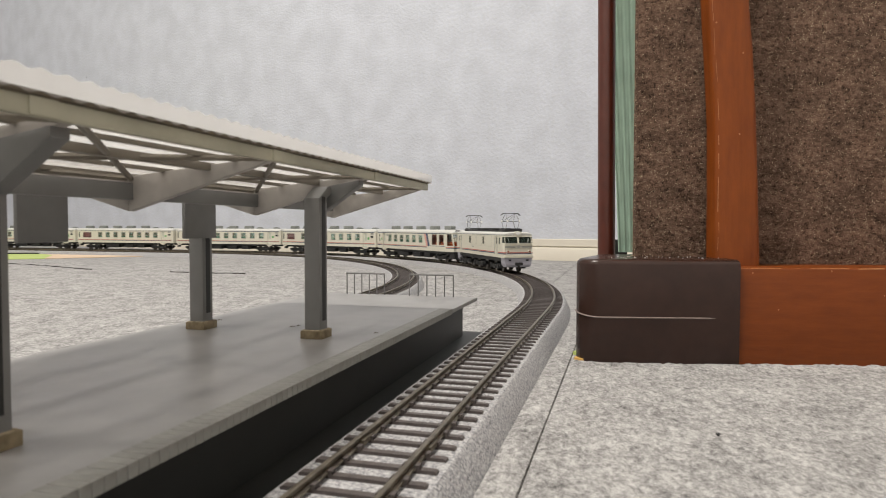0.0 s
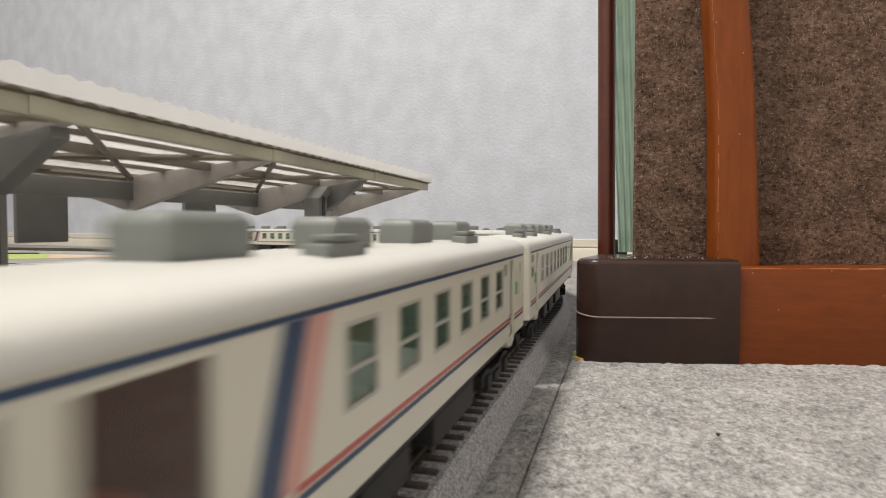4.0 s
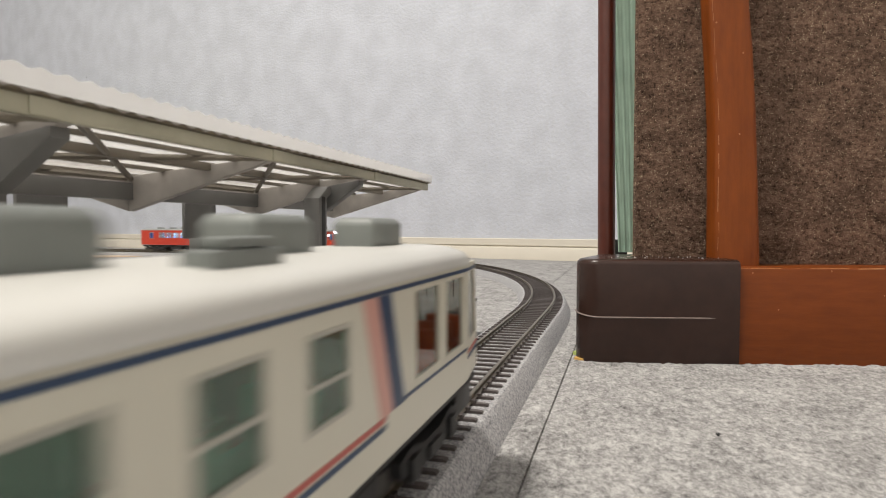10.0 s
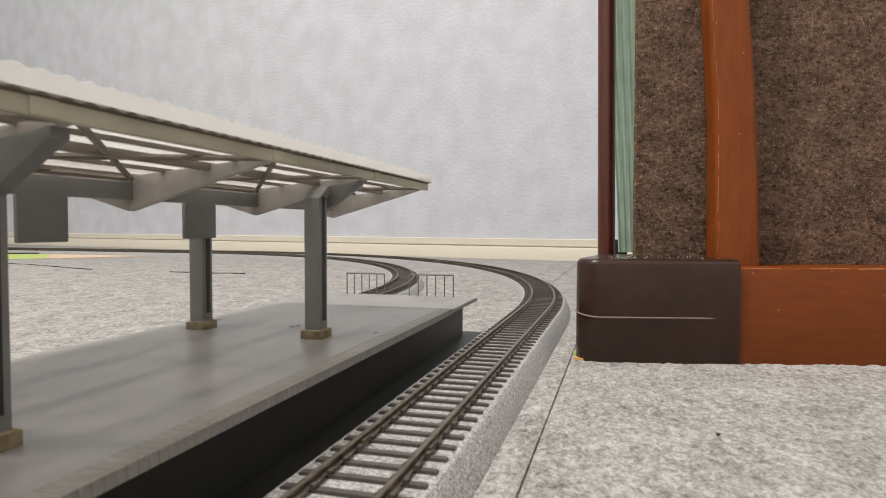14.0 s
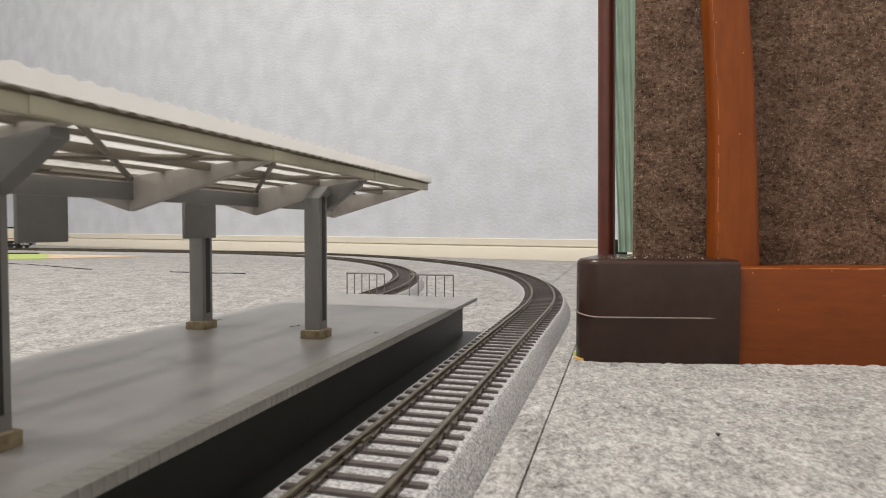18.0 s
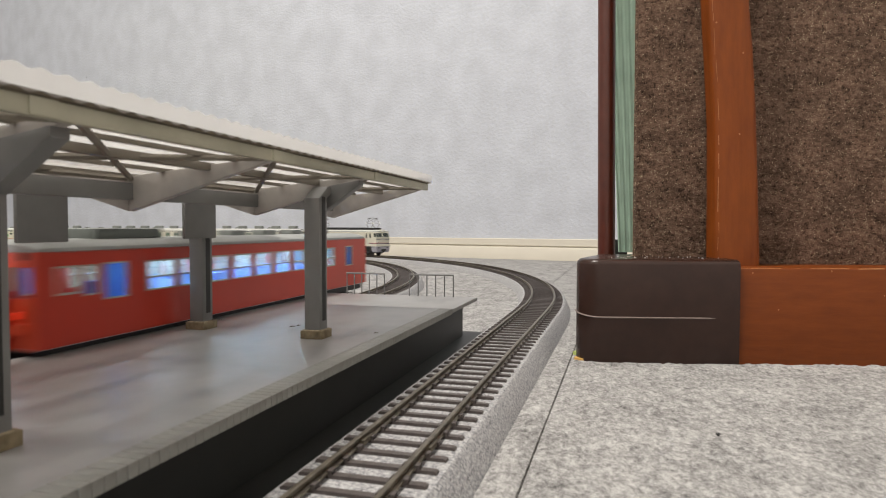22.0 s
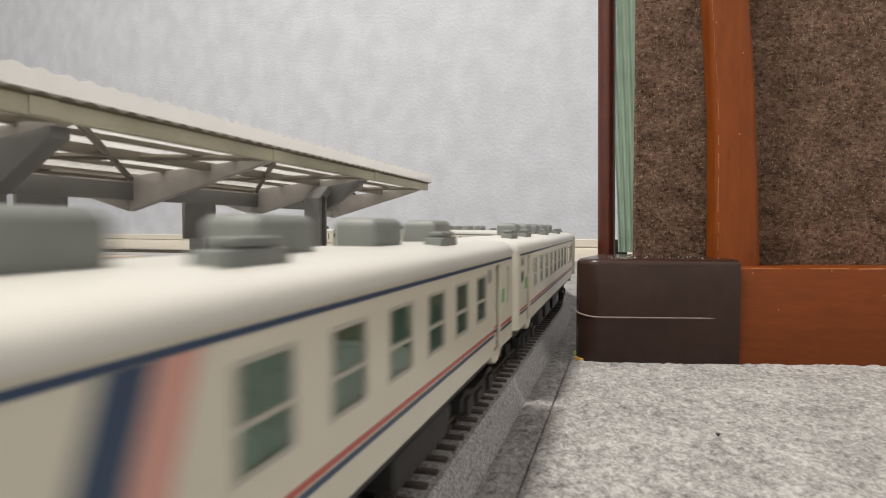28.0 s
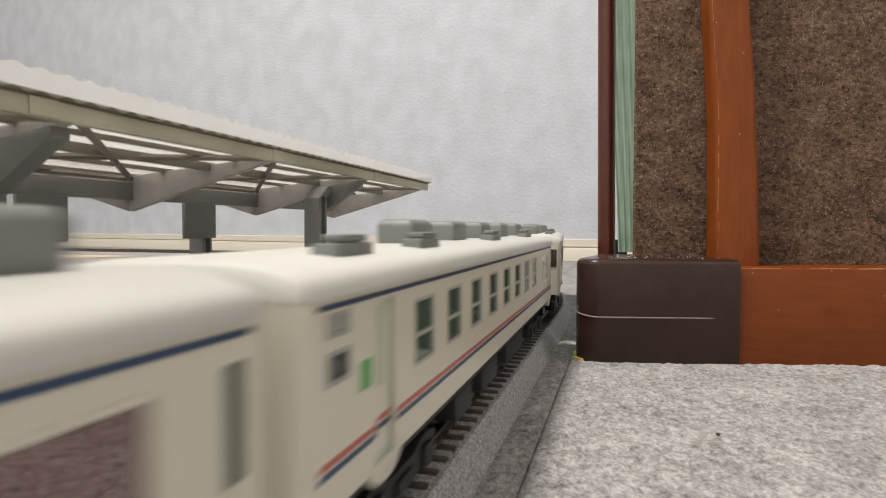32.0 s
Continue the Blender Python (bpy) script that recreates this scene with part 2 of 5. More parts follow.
GLASSCLEAR = glass("clear_glass", (0.85, 0.86, 0.84))
RED = mat("vermilion_train_paint", (0.50, 0.042, 0.022), 0.35, grain=0.05, scale=100)
REDEND = mat("bright_vermilion_paint", (0.62, 0.075, 0.03), 0.35)
GREYROOF = mat("grey_railcar_roof", (0.33, 0.34, 0.33), 0.55, grain=0.1, scale=150)
DKGREEN = mat("dark_green_unit", (0.12, 0.135, 0.125), 0.5)
LIT = mat("lit_interior", (0.72, 0.92, 1.0), 0.8, emit=0.14)
LED = mat("lit_led", (0.74, 0.95, 1.0), 0.5, emit=9.0)
TAIL = mat("lit_tail_lamp", (1.0, 0.06, 0.02), 0.4, emit=0.25)
PALEFLOOR = mat("pale_blue_grey_lining", (0.62, 0.66, 0.72), 0.7)
LITBLUE = mat("blue_seat_moquette", (0.07, 0.17, 0.75), 0.8)
HEADLIGHT = mat("lit_headlight", (0.75, 0.85, 1.0), 0.3, emit=20)
LENS = mat("white_lens", (0.85, 0.85, 0.82), 0.2)
MATGREEN = mat("lime_play_mat", (0.5, 0.6, 0.2), 0.8, grain=0.15, scale=60)
MATPEACH = mat("peach_play_mat", (0.72, 0.55, 0.4), 0.8, grain=0.1, scale=60)
MATORANGE = mat("orange_play_mat", (0.7, 0.42, 0.12), 0.8, grain=0.15, scale=60)


def wood(name, along, tones):
    m = mat(name, (0.22, 0.058, 0.014), 0.42, spec=0.3)
    nt = m.node_tree
    b = nt.nodes["Principled BSDF"]
    tc, mp, n1, mx = (nt.nodes.new("ShaderNode" + k) for k in ("TexCoord", "Mapping", "TexNoise", "Mix"))
    mp.inputs["Scale"].default_value = along
    n1.inputs["Scale"].default_value, n1.inputs["Detail"].default_value = 40, 8
    n1.inputs["Roughness"].default_value = 0.7
    mx.data_type = "RGBA"
    mx.inputs["A"].default_value, mx.inputs["B"].default_value = (*tones[0], 1), (*tones[1], 1)
    nt.links.new(tc.outputs["Object"], mp.inputs["Vector"])
    nt.links.new(mp.outputs[0], n1.inputs["Vector"])
    rng = nt.nodes.new("ShaderNodeMapRange")
    rng.inputs[1].default_value, rng.inputs[2].default_value = 0.15, 0.85
    nt.links.new(n1.outputs["Fac"], rng.inputs[0])
    nt.links.new(rng.outputs[0], mx.inputs["Factor"])
    nt.links.new(mx.outputs["Result"], b.inputs["Base Color"])
    bp = nt.nodes.new("ShaderNodeBump")
    bp.inputs["Strength"].default_value, bp.inputs["Distance"].default_value = 0.5, 0.0003
    nt.links.new(n1.outputs["Fac"], bp.inputs["Height"])
    nt.links.new(bp.outputs[0], b.inputs["Normal"])
    return m


WOOD = wood("red_brown_varnished_rail", (1, 6, 6), ((0.225, 0.052, 0.006), (0.11, 0.022, 0.0022)))
WOOD_UP = wood("red_brown_varnished_upright", (6, 6, 1), ((0.285, 0.070, 0.008), (0.14, 0.028, 0.0028)))


# ---- mesh helpers ----
class Shape:
    """Gathers corners and faces of one mesh."""

    def __init__(self):
        self.v, self.f = [], []

    def add(self, verts, faces, m=None):
        k = len(self.v)
        self.v += [tuple(m @ Vector(p)) if m else tuple(p) for p in verts]
        self.f += [tuple(i + k for i in f) for f in faces]
        return self

    def box(self, x0, x1, y0, y1, z0, z1, m=None):
        v = [(x, y, z) for x in (x0, x1) for y in (y0, y1) for z in (z0, z1)]
        return self.add(v, [(0, 1, 3, 2), (4, 6, 7, 5), (0, 4, 5, 1), (2, 3, 7, 6), (0, 2, 6, 4), (1, 5, 7, 3)], m)

    def prism(self, outline, x0, x1, m=None):
        """An outline in (y, z), counter-clockwise seen from +x, drawn along x."""
        k = len(outline)
        v = [(x0, *p) for p in outline] + [(x1, *p) for p in outline]
        f = [(i, (i + 1) % k, k + (i + 1) % k, k + i) for i in range(k)]
        return self.add(v, f + [tuple(range(k - 1, -1, -1)), tuple(range(k, 2 * k))], m)

    def rod(self, a, b, r, n=8, r2=None):
        a, b = Vector(a), Vector(b)
        q = (b - a).to_track_quat("Z", "Y")
        ring = [q @ Vector((math.cos(2 * math.pi * i / n), math.sin(2 * math.pi * i / n), 0)) for i in range(n)]
        v = [a + p * r for p in ring] + [b + p * (r2 or r) for p in ring]
        f = [(i, (i + 1) % n, n + (i + 1) % n, n + i) for i in range(n)]
        return self.add(v, f + [tuple(range(n - 1, -1, -1)), tuple(range(n, 2 * n))])

    def loft(self, rings, closed=True, caps=True):
        k = len(rings[0])
        v = [p for r in rings for p in r]
        f = []
        for j in range(len(rings) - 1):
            for i in range(k if closed else k - 1):
                f.append((j * k + i, j * k + (i + 1) % k, (j + 1) * k + (i + 1) % k, (j + 1) * k + i))
        if caps and closed:
            f += [tuple(range(k - 1, -1, -1)), tuple((len(rings) - 1) * k + i for i in range(k))]
        return self.add(v, f)

    def mesh(self, name, material, bevel=0.0, smooth=35, weld=False):
        me = bpy.data.meshes.new(name)
        me.from_pydata(self.v, [], self.f)
        bm = bmesh.new()
        bm.from_mesh(me)
        if weld:
            bmesh.ops.remove_doubles(bm, verts=bm.verts, dist=1e-6)
        bmesh.ops.recalc_face_normals(bm, faces=bm.faces)
        if bevel:
            bmesh.ops.bevel(bm, geom=[e for e in bm.edges if e.is_manifold and e.calc_face_angle(0) > 0.5], offset=bevel, segments=2, affect="EDGES", profile=0.6, clamp_overlap=True)
        bm.to_mesh(me)
        bm.free()
        me.materials.append(material)
        if smooth:
            me.polygons.foreach_set("use_smooth", [True] * len(me.polygons))
            me.set_sharp_from_angle(angle=radians(smooth))
        return me


def thing(name, label, category, group="", m=None, kind=""):
    ob = new(name)
    ob.empty_display_size = 0.02
    if m is not None:
        ob.matrix_basis = m
    return tagged(ob, label, category, group, kind)


def part(name, shape, material, parent=None, label="", bevel=0.0, smooth=35, weld=False):
    """One mesh object from a Shape (or a ready mesh), under its thing."""
    me = shape.mesh(name, material, bevel, smooth, weld) if isinstance(shape, Shape) else shape
    ob = new(name, me)
    if parent is not None:
        ob.parent = parent
    return tagged(ob, label)


def structure(name, shape, material, label, m=None, bevel=0.0):
    ob = part(name, shape, material, None, "", bevel)
    if m is not None:
        ob.matrix_basis = m
    return tagged(ob, label, "", "", "structure")

# ---- the room ----
WALL_A = Vector((0.2012, 1.1535))
WALL_D = Vector((-math.cos(radians(31)), math.sin(radians(31))))
ROOM = Matrix.Translation((*WALL_A, 0)) @ Matrix.Rotation(math.atan2(-WALL_D.y, -WALL_D.x), 4, "Z")
# in ROOM's space the wall is y = 0, x runs right along it, the room lies at y < 0
RX0, RX1, RY0, CEIL = -2.7, 1.05, -2.5, 2.4
structure("floor", Shape().box(RX0, RX1, RY0, 0, -0.03, -0.0016), CARPET, "grey needle-felt carpet floor", ROOM)
structure("wall_north", Shape().box(RX0 - 0.1, RX1 + 0.1, 0.0, 0.1, -0.03, CEIL), WALLPAPER, "pale blue-grey embossed wallpaper", ROOM)
# south, west and east walls are unseen: set close and white as reflectors
structure("wall_south", Shape().box(RX0 - 0.1, RX1 + 0.1, RY0 - 0.1, RY0, -0.03, CEIL), WALLBOUNCE, "unseen white wall that bounces light into the room", ROOM)
structure("wall_west", Shape().box(RX0 - 0.1, RX0, RY0, 0, -0.03, CEIL), WALLBOUNCE, "unseen white wall that bounces light into the room", ROOM)
structure("wall_east", Shape().box(RX1, RX1 + 0.1, RY0, 0, -0.03, CEIL), WALLBOUNCE, "unseen white wall that bounces light into the room", ROOM)
structure("ceiling", Shape().box(RX0 - 0.1, RX1 + 0.1, RY0 - 0.1, 0.1, CEIL, CEIL + 0.1), CEILING, "plain white ceiling", ROOM)
skirt = [(0, 0), (0, 0.0388), (-0.0052, 0.0388), (-0.0062, 0.0380), (-0.0058, 0.0262), (-0.0048, 0.0256), (-0.0022, 0.0254), (-0.0022, 0.0238), (-0.0070, 0.0234), (-0.0092, 0.0228), (-0.0098, 0.0216), (-0.0098, 0.0)]
structure("baseboard", Shape().prism(skirt, RX0, RX1), SKIRTING, "cream moulded baseboard along the wall", ROOM)

# carpet sheets, butted with a fine open joint
SEAM = 0.0289


def clipped(poly, keep):
    """The part of a flat outline where keep(p) is not negative."""
    out = []
    for a, b in zip(poly, poly[1:] + poly[:1]):
        ka, kb = keep(a), keep(b)
        if ka >= 0:
            out.append(a)
        if (ka >= 0) != (kb >= 0):
            out.append(a.lerp(b, ka / (ka - kb)))
    return out


room_plan = [(ROOM @ Vector((x, y, 0))).to_2d() for x, y in ((RX0, RY0), (RX1, RY0), (RX1, -0.0005), (RX0, -0.0005))]
for number, side in (("1", -1), ("2", 1)):
    plan = clipped(room_plan, lambda p: side * (p.dot(N) - OFF - SEAM) - 0.0001)
    sheet = Shape().loft([[(p.x, p.y, z) for p in plan] for z in (-0.0015, -0.0004)] + [[(p.x, p.y, 0.0) for p in clipped(room_plan, lambda p: side * (p.dot(N) - OFF - SEAM) - 0.0004)]])
    structure("carpet_sheet_" + number, sheet, CARPET, "grey speckled needle-felt carpet sheet")

def relief(nx, ny, cells, rng):
    """Smooth random heights on a grid, from a coarse lattice of the size given."""
    lat = rng.random((cells[0] + 3, cells[1] + 3))
    gx, gy = np.linspace(0, cells[0], nx), np.linspace(0, cells[1], ny)
    ix, iy = gx.astype(int), gy.astype(int)
    fx, fy = gx - ix, gy - iy
    fx, fy = (fx * fx * (3 - 2 * fx))[:, None], (fy * fy * (3 - 2 * fy))[None, :]
    at = lambda a, b: lat[np.ix_(ix + a, iy + b)]
    return (at(0, 0) * (1 - fx) + at(1, 0) * fx) * (1 - fy) + (at(0, 1) * (1 - fx) + at(1, 1) * fx) * fy


def nap_field(name, s0, s1, lat0, lat1, step, height, keep, seed):
    """The felt's tufted surface as a dense uneven sheet just above the carpet, laid along the near straight."""
    rng = np.random.default_rng(seed)
    nx, ny = int((s1 - s0) / step), int((lat1 - lat0) / step)
    h = 0.60 * relief(nx, ny, (nx // 2, ny // 2), rng) + 0.30 * relief(nx, ny, (nx // 4, ny // 4), rng) + 0.10 * relief(nx, ny, (nx // 10, ny // 10), rng)
    gs, gl = np.meshgrid(np.linspace(s0, s1, nx), np.linspace(lat0, lat1, ny), indexing="ij")
    hem = np.clip(np.minimum(np.abs(gl - lat0), np.abs(gl - lat1)) / 0.003, 0, 1)
    z = 0.0001 + height * h * (0.15 + 0.85 * hem)
    gx, gy = U.x * gs + N.x * (OFF + gl), U.y * gs + N.y * (OFF + gl)
    ok = keep(gx, gy, gl)
    index = -np.ones((nx, ny), int)
    index[ok] = np.arange(ok.sum())
    quad = ok[:-1, :-1] & ok[1:, :-1] & ok[1:, 1:] & ok[:-1, 1:]
    faces = np.stack([index[:-1, :-1][quad], index[:-1, 1:][quad], index[1:, 1:][quad], index[1:, :-1][quad]], 1)
    me = bpy.data.meshes.new(name)
    me.from_pydata(np.stack([gx[ok], gy[ok], z[ok]], 1).tolist(), [], faces.tolist())
    me.materials.append(CARPET)
    me.polygons.foreach_set("use_smooth", [True] * len(me.polygons))
    return tagged(new(name, me), "tufted surface of the grey needle felt", "", "", "structure")


everywhere = lambda x, y, lat: lat < 9
nap_field("carpet_nap_1", 0.05, 0.36, 0.0197, SEAM - 0.0003, 0.0009, 0.0013, everywhere, 3)
nap_field("carpet_nap_2", 0.0, 0.42, SEAM + 0.0003, 0.30, 0.0009, 0.0014, everywhere, 4)
nap_field("carpet_nap_3", 0.10, 1.30, -1.25, -0.0200, 0.0030, 0.0021, lambda x, y, lat: (y < 1.06) & ((lat < -0.118) | (y > 0.34)) & (x > -1.0), 5)

lamp = thing("ceiling_lamp", "round white ceiling lamp", "lamp", m=Matrix.Translation((LAMP_AT[0], LAMP_AT[1], 0)))
part("lamp_base", Shape().rod((0, 0, CEIL - 0.04), (0, 0, CEIL - 0.001), 0.2, 40, 0.2), CEILING, lamp)
part("lamp_rim", Shape().rod((0, 0, CEIL - 0.07), (0, 0, CEIL - 0.041), 0.36, 48, 0.38), CEILING, lamp)

# ---- tracks ----
BED = [(-0.0195, 0.0), (-0.0161, 0.0073), (-0.0151, 0.0081), (0.0151, 0.0081), (0.0161, 0.0073), (0.0195, 0.0)]
RAILX = [(-0.0011, 0.0089), (-0.0011, 0.0093), (-0.0003, 0.0096), (-0.0004, 0.0102), (-0.0006, 0.0104), (-0.0006, 0.0109), (-0.0004, RAIL), (0.0004, RAIL), (0.0006, 0.0109), (0.0006, 0.0104), (0.0004, 0.0102), (0.0003, 0.0096), (0.0011, 0.0093), (0.0011, 0.0089)]
TIE_STEP = 0.00755


def sweep(loop, outline, a, b, lat=0.0, step=0.02):
    n = max(1, round((b - a) / step))
    rings = []
    for i in range(n + 1):
        s = a + (b - a) * i / n
        ring = []
        for y, z in outline:
            p, h = loop.at(s, lat + y)
            ring.append((p.x, p.y, z))
        rings.append(ring)
    return Shape().loft(rings)


def tie_shape():
    return Shape().prism([(-0.014, 0.0070), (0.014, 0.0070), (0.014, 0.0086), (0.0134, 0.0089), (-0.0134, 0.0089), (-0.014, 0.0086)], -0.00098, 0.00098)


def chair_shape():
    s = Shape()
    for r in (-0.00825, 0.00825):
        for k in (-1, 1):
            s.box(-0.0010, 0.0010, r + k * 0.0008, r + k * 0.0019, 0.0088, 0.0098)
    return s


def moulded_tie():
    s = tie_shape()
    c = chair_shape()
    return s.add(c.v, c.f)


TIE = moulded_tie().mesh("sleeper", SLEEPER)


def lay(loop, label):
    """A loop of sectional track: each section is a thing that could be unplugged."""
    count = round(loop.length / 0.2491)
    size = loop.length / count
    for i in range(count):
        a, b = loop.s0 + (i - 2) * size, loop.s0 + (i - 1) * size
        sec = thing("track_section", label, "model track", "sections of the " + ("outer" if loop is OUTER else "inner") + " track loop")
        p, h = loop.at(a)
        base = Matrix.Translation((p.x, p.y, 0)) @ Matrix.Rotation(h, 4, "Z")
        sec.matrix_basis = base
        back = base.inverted()
        for nm, outline, lat, m in (("ballast_bed", BED, 0, BALLAST), ("rail", RAILX, -0.00825, STEEL), ("rail", RAILX, 0.00825, STEEL)):
            sh = sweep(loop, outline, a + 0.0001, b - 0.0001, lat)
            sh.v = [tuple(back @ Vector(v)) for v in sh.v]
            part(nm, sh, m, sec)
        ties = round(size / TIE_STEP)
        for k in range(ties):
            p, h = loop.at(a + (k + 0.5) * size / ties)
            part("sleeper", TIE, None, sec).matrix_basis = back @ Matrix.Translation((p.x, p.y, 0)) @ Matrix.Rotation(h, 4, "Z")
        for r in (-0.00825, 0.00825):
            j = Shape().box(-0.003, 0.003, -0.0014, 0.0014, 0.0088, 0.0101)
            o = part("rail_joiner", j, STEEL, sec, bevel=0.0002)
            o.matrix_basis = Matrix.Translation((0.0015, -r, 0))


lay(OUTER, "grey ballasted model track with brown sleepers")
lay(INNER, "grey ballasted model track with brown sleepers, inner loop")

# ---- the island platform ----
PT = 0.022
platform = thing("station_platform", "grey plastic model station platform between the tracks", "platform", m=ALONG)
# local: x = s, y = -lat
PX1, PY0, PY1 = 0.338, 0.0247, 0.1175
part("deck", Shape().prism([(PY0 + 0.006, PT - 0.0022), (PY1 - 0.004, PT - 0.0022), (PY1 - 0.004, PT - 0.0002), (PY0 + 0.006, PT - 0.0002)], -0.3, PX1), PLATFORM, platform)
part("deck_top", Shape().box(-0.3, 0.2845, PY0 + 0.0062, PY1, PT - 0.0004, PT), PLATFORM, platform)
part("ramp_end", Shape().box(0.2851, PX1, PY0, PY1, PT - 0.002, PT - 0.0001), PLATFORM, platform, bevel=0.0004)
edge = Shape().box(0.00005, 0.00235, PY0, PY0 + 0.006, PT - 0.0024, PT + 0.0002).mesh("edge_stone", PLATFORM_EDGE, 0.00015)
for i in range(240):
    o = part("edge_stone", edge, None, platform)
    o.matrix_basis = Matrix.Translation((0.2845 - (i + 1) * 0.0024, 0, 0))
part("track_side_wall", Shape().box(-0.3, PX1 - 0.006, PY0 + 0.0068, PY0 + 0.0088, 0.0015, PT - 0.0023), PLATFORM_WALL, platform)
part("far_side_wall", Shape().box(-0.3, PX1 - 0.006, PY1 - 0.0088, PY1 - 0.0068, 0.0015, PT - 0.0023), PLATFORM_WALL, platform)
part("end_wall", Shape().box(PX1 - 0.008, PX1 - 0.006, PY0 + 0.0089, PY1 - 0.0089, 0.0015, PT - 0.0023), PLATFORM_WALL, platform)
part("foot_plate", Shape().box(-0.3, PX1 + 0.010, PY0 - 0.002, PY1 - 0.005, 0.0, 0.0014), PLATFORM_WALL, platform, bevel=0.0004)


def railing(lat0, lat1, s):
    ob = thing("platform_railing", "thin grey plastic railing at the platform end", "railing", "railings at the platform end", ALONG)
    y0, y1 = -lat0, -lat1
    part("top_rail", Shape().rod((s, y0 - 0.0003, PT + 0.0118), (s, y1 + 0.0003, PT + 0.0118), 0.00045), POST, ob)
    n = 6
    for i in range(n):
        y = y0 + (y1 - y0) * i / (n - 1)
        part("post", Shape().rod((s, y, PT - 0.0001), (s, y, PT + 0.0118), 0.00036), POST, ob)
    return ob


railing(-0.0374, -0.0626, 0.3345)
railing(-0.0775, -0.1003, 0.3345)

# ---- the butterfly canopy on the platform ----
canopy = thing("platform_canopy", "grey model platform canopy with a pale corrugated butterfly roof", "canopy", m=ALONG)
CV, CE0, CE1 = 0.0785, 0.034, 0.123  # valley and the two eaves, as -lat
ZV, ZE = 0.0738, 0.0781
CX0, CX1 = -0.16, 0.2725


def roof_z(y):
    return ZV + (ZE - ZV) * abs(y - CV) / (CV - CE0)


for half in ((CE0 - 0.0022, CV), (CV, CE1 + 0.0022)):
    rows = []
    for i in range(int((CX1 + 0.003 - CX0) / 0.00075) + 1):
        x = CX0 + i * 0.00075
        w = 0.00028 * math.sin(2 * math.pi * i / 6)
        rows.append([(x, half[0], roof_z(half[0]) + 0.0050 + w), (x, half[1], roof_z(half[1]) + 0.0034 + w),
                     (x, half[1], roof_z(half[1]) + 0.0016 + w), (x, half[0], roof_z(half[0]) + 0.0016 + w)])
    part("roof_sheet", Shape().loft(rows), ROOFING, canopy, "pale corrugated roof sheet")
for y in (CE0, CE1):
    k = -1 if y == CE0 else 1
    z = ZE - 0.0016
    g = [(y + k * 0.0012, z), (y + k * 0.0012, z + 0.0029), (y - k * 0.0006, z + 0.0029), (y - k * 0.0006, z)]
    part("gutter", Shape().prism(g, CX0, CX1), GUTTER, canopy, "weathered beige gutter", bevel=0.0002)
    # dark strip: the sheet's shadow line and gutter dirt, put into the colour
    lip = [(y + k * 0.0010, z + 0.00295), (y + k * 0.0019, z + 0.0031), (y + k * 0.0021, z + 0.0037), (y - k * 0.0006, z + 0.0037), (y - k * 0.0006, z + 0.00295)]
    part("gutter_lip", Shape().prism(lip, CX0, CX1), DARKBROWN, canopy, "dark brown lip for the shadow line and dirt on the gutter")
    for x in (0.0856 - 0.121, 0.0735, 0.141, 0.2085):
        part("gutter_joint", Shape().box(x, x + 0.005, y + k * 0.0011, y + k * 0.0015, z + 0.0002, z + 0.0029), GUTTER, canopy)
FRAMES = [0.271, 0.2065, 0.1448, 0.0830, 0.0205, -0.0420, -0.1045]
for i, x in enumerate(FRAMES):
    for y in (CE0 + 0.001, CE1 - 0.001):
        o = [(x - 0.0012, ZV - 0.0095), (x + 0.0012, ZV - 0.0095), (x + 0.0012, ZV), (x - 0.0012, ZV)]
        e = [(x - 0.0012, ZE - 0.0012), (x + 0.0012, ZE - 0.0012), (x + 0.0012, ZE), (x - 0.0012, ZE)]
        part("cross_beam", Shape().loft([[(a, CV, b) for a, b in o], [(a, y, b) for a, b in e]]), BEAM, canopy, bevel=0.0002)
    if i % 2 == 1:
        for a, b in ((0.0505, CE0 + 0.003), (0.101, CE1 - 0.003)):
            q = [(a, 0.0655), (a, 0.0742), (b, 0.0764), (b, 0.0745)]
            part("haunch", Shape().loft([[(x - 0.0020, y, z) for y, z in q], [(x + 0.0020, y, z) for y, z in q]]), POST, canopy, bevel=0.0003)
        for y, lean in ((0.0505, -0.008) if i < 3 else (0.0535, -0.001), (0.101, -0.002)):
            u = x + lean
            # a post flared at its head, with a dark channel down one face
            w = 0.0030
            prof = [(u - w, PT + 0.0022), (u + w, PT + 0.0022), (u + w, 0.0700), (x + w + 0.0012, 0.0742), (x - w - 0.0012, 0.0742), (u - w, 0.0700)]
            post = part("post", Shape().loft([[(a, y - w, b) for a, b in prof], [(a, y + w, b) for a, b in prof]]), POST, canopy, "grey plastic post", bevel=0.0008)
            part("groove", Shape().box(u - 0.0012, u + 0.0012, y - w - 0.00012, y - w + 0.0003, PT + 0.006, 0.0705), BLACK, post)
            part("footing", Shape().box(u - 0.0040, u + 0.0040, y - 0.0040, y + 0.0040, PT, PT + 0.0028), CONCRETE, canopy, "stained yellow-brown footing", bevel=0.0003)
            part("chipped_rim", Shape().box(u - 0.0036, u + 0.0036, y - 0.0036, y + 0.0036, PT + 0.0026, PT + 0.00302), RIM, canopy, "pale chipped footing rim", bevel=0.0002)
part("valley_beam", Shape().box(CX0, 0.268, CV - 0.0016, CV + 0.0016, 0.0674, 0.0720), POST, canopy, bevel=0.0002)
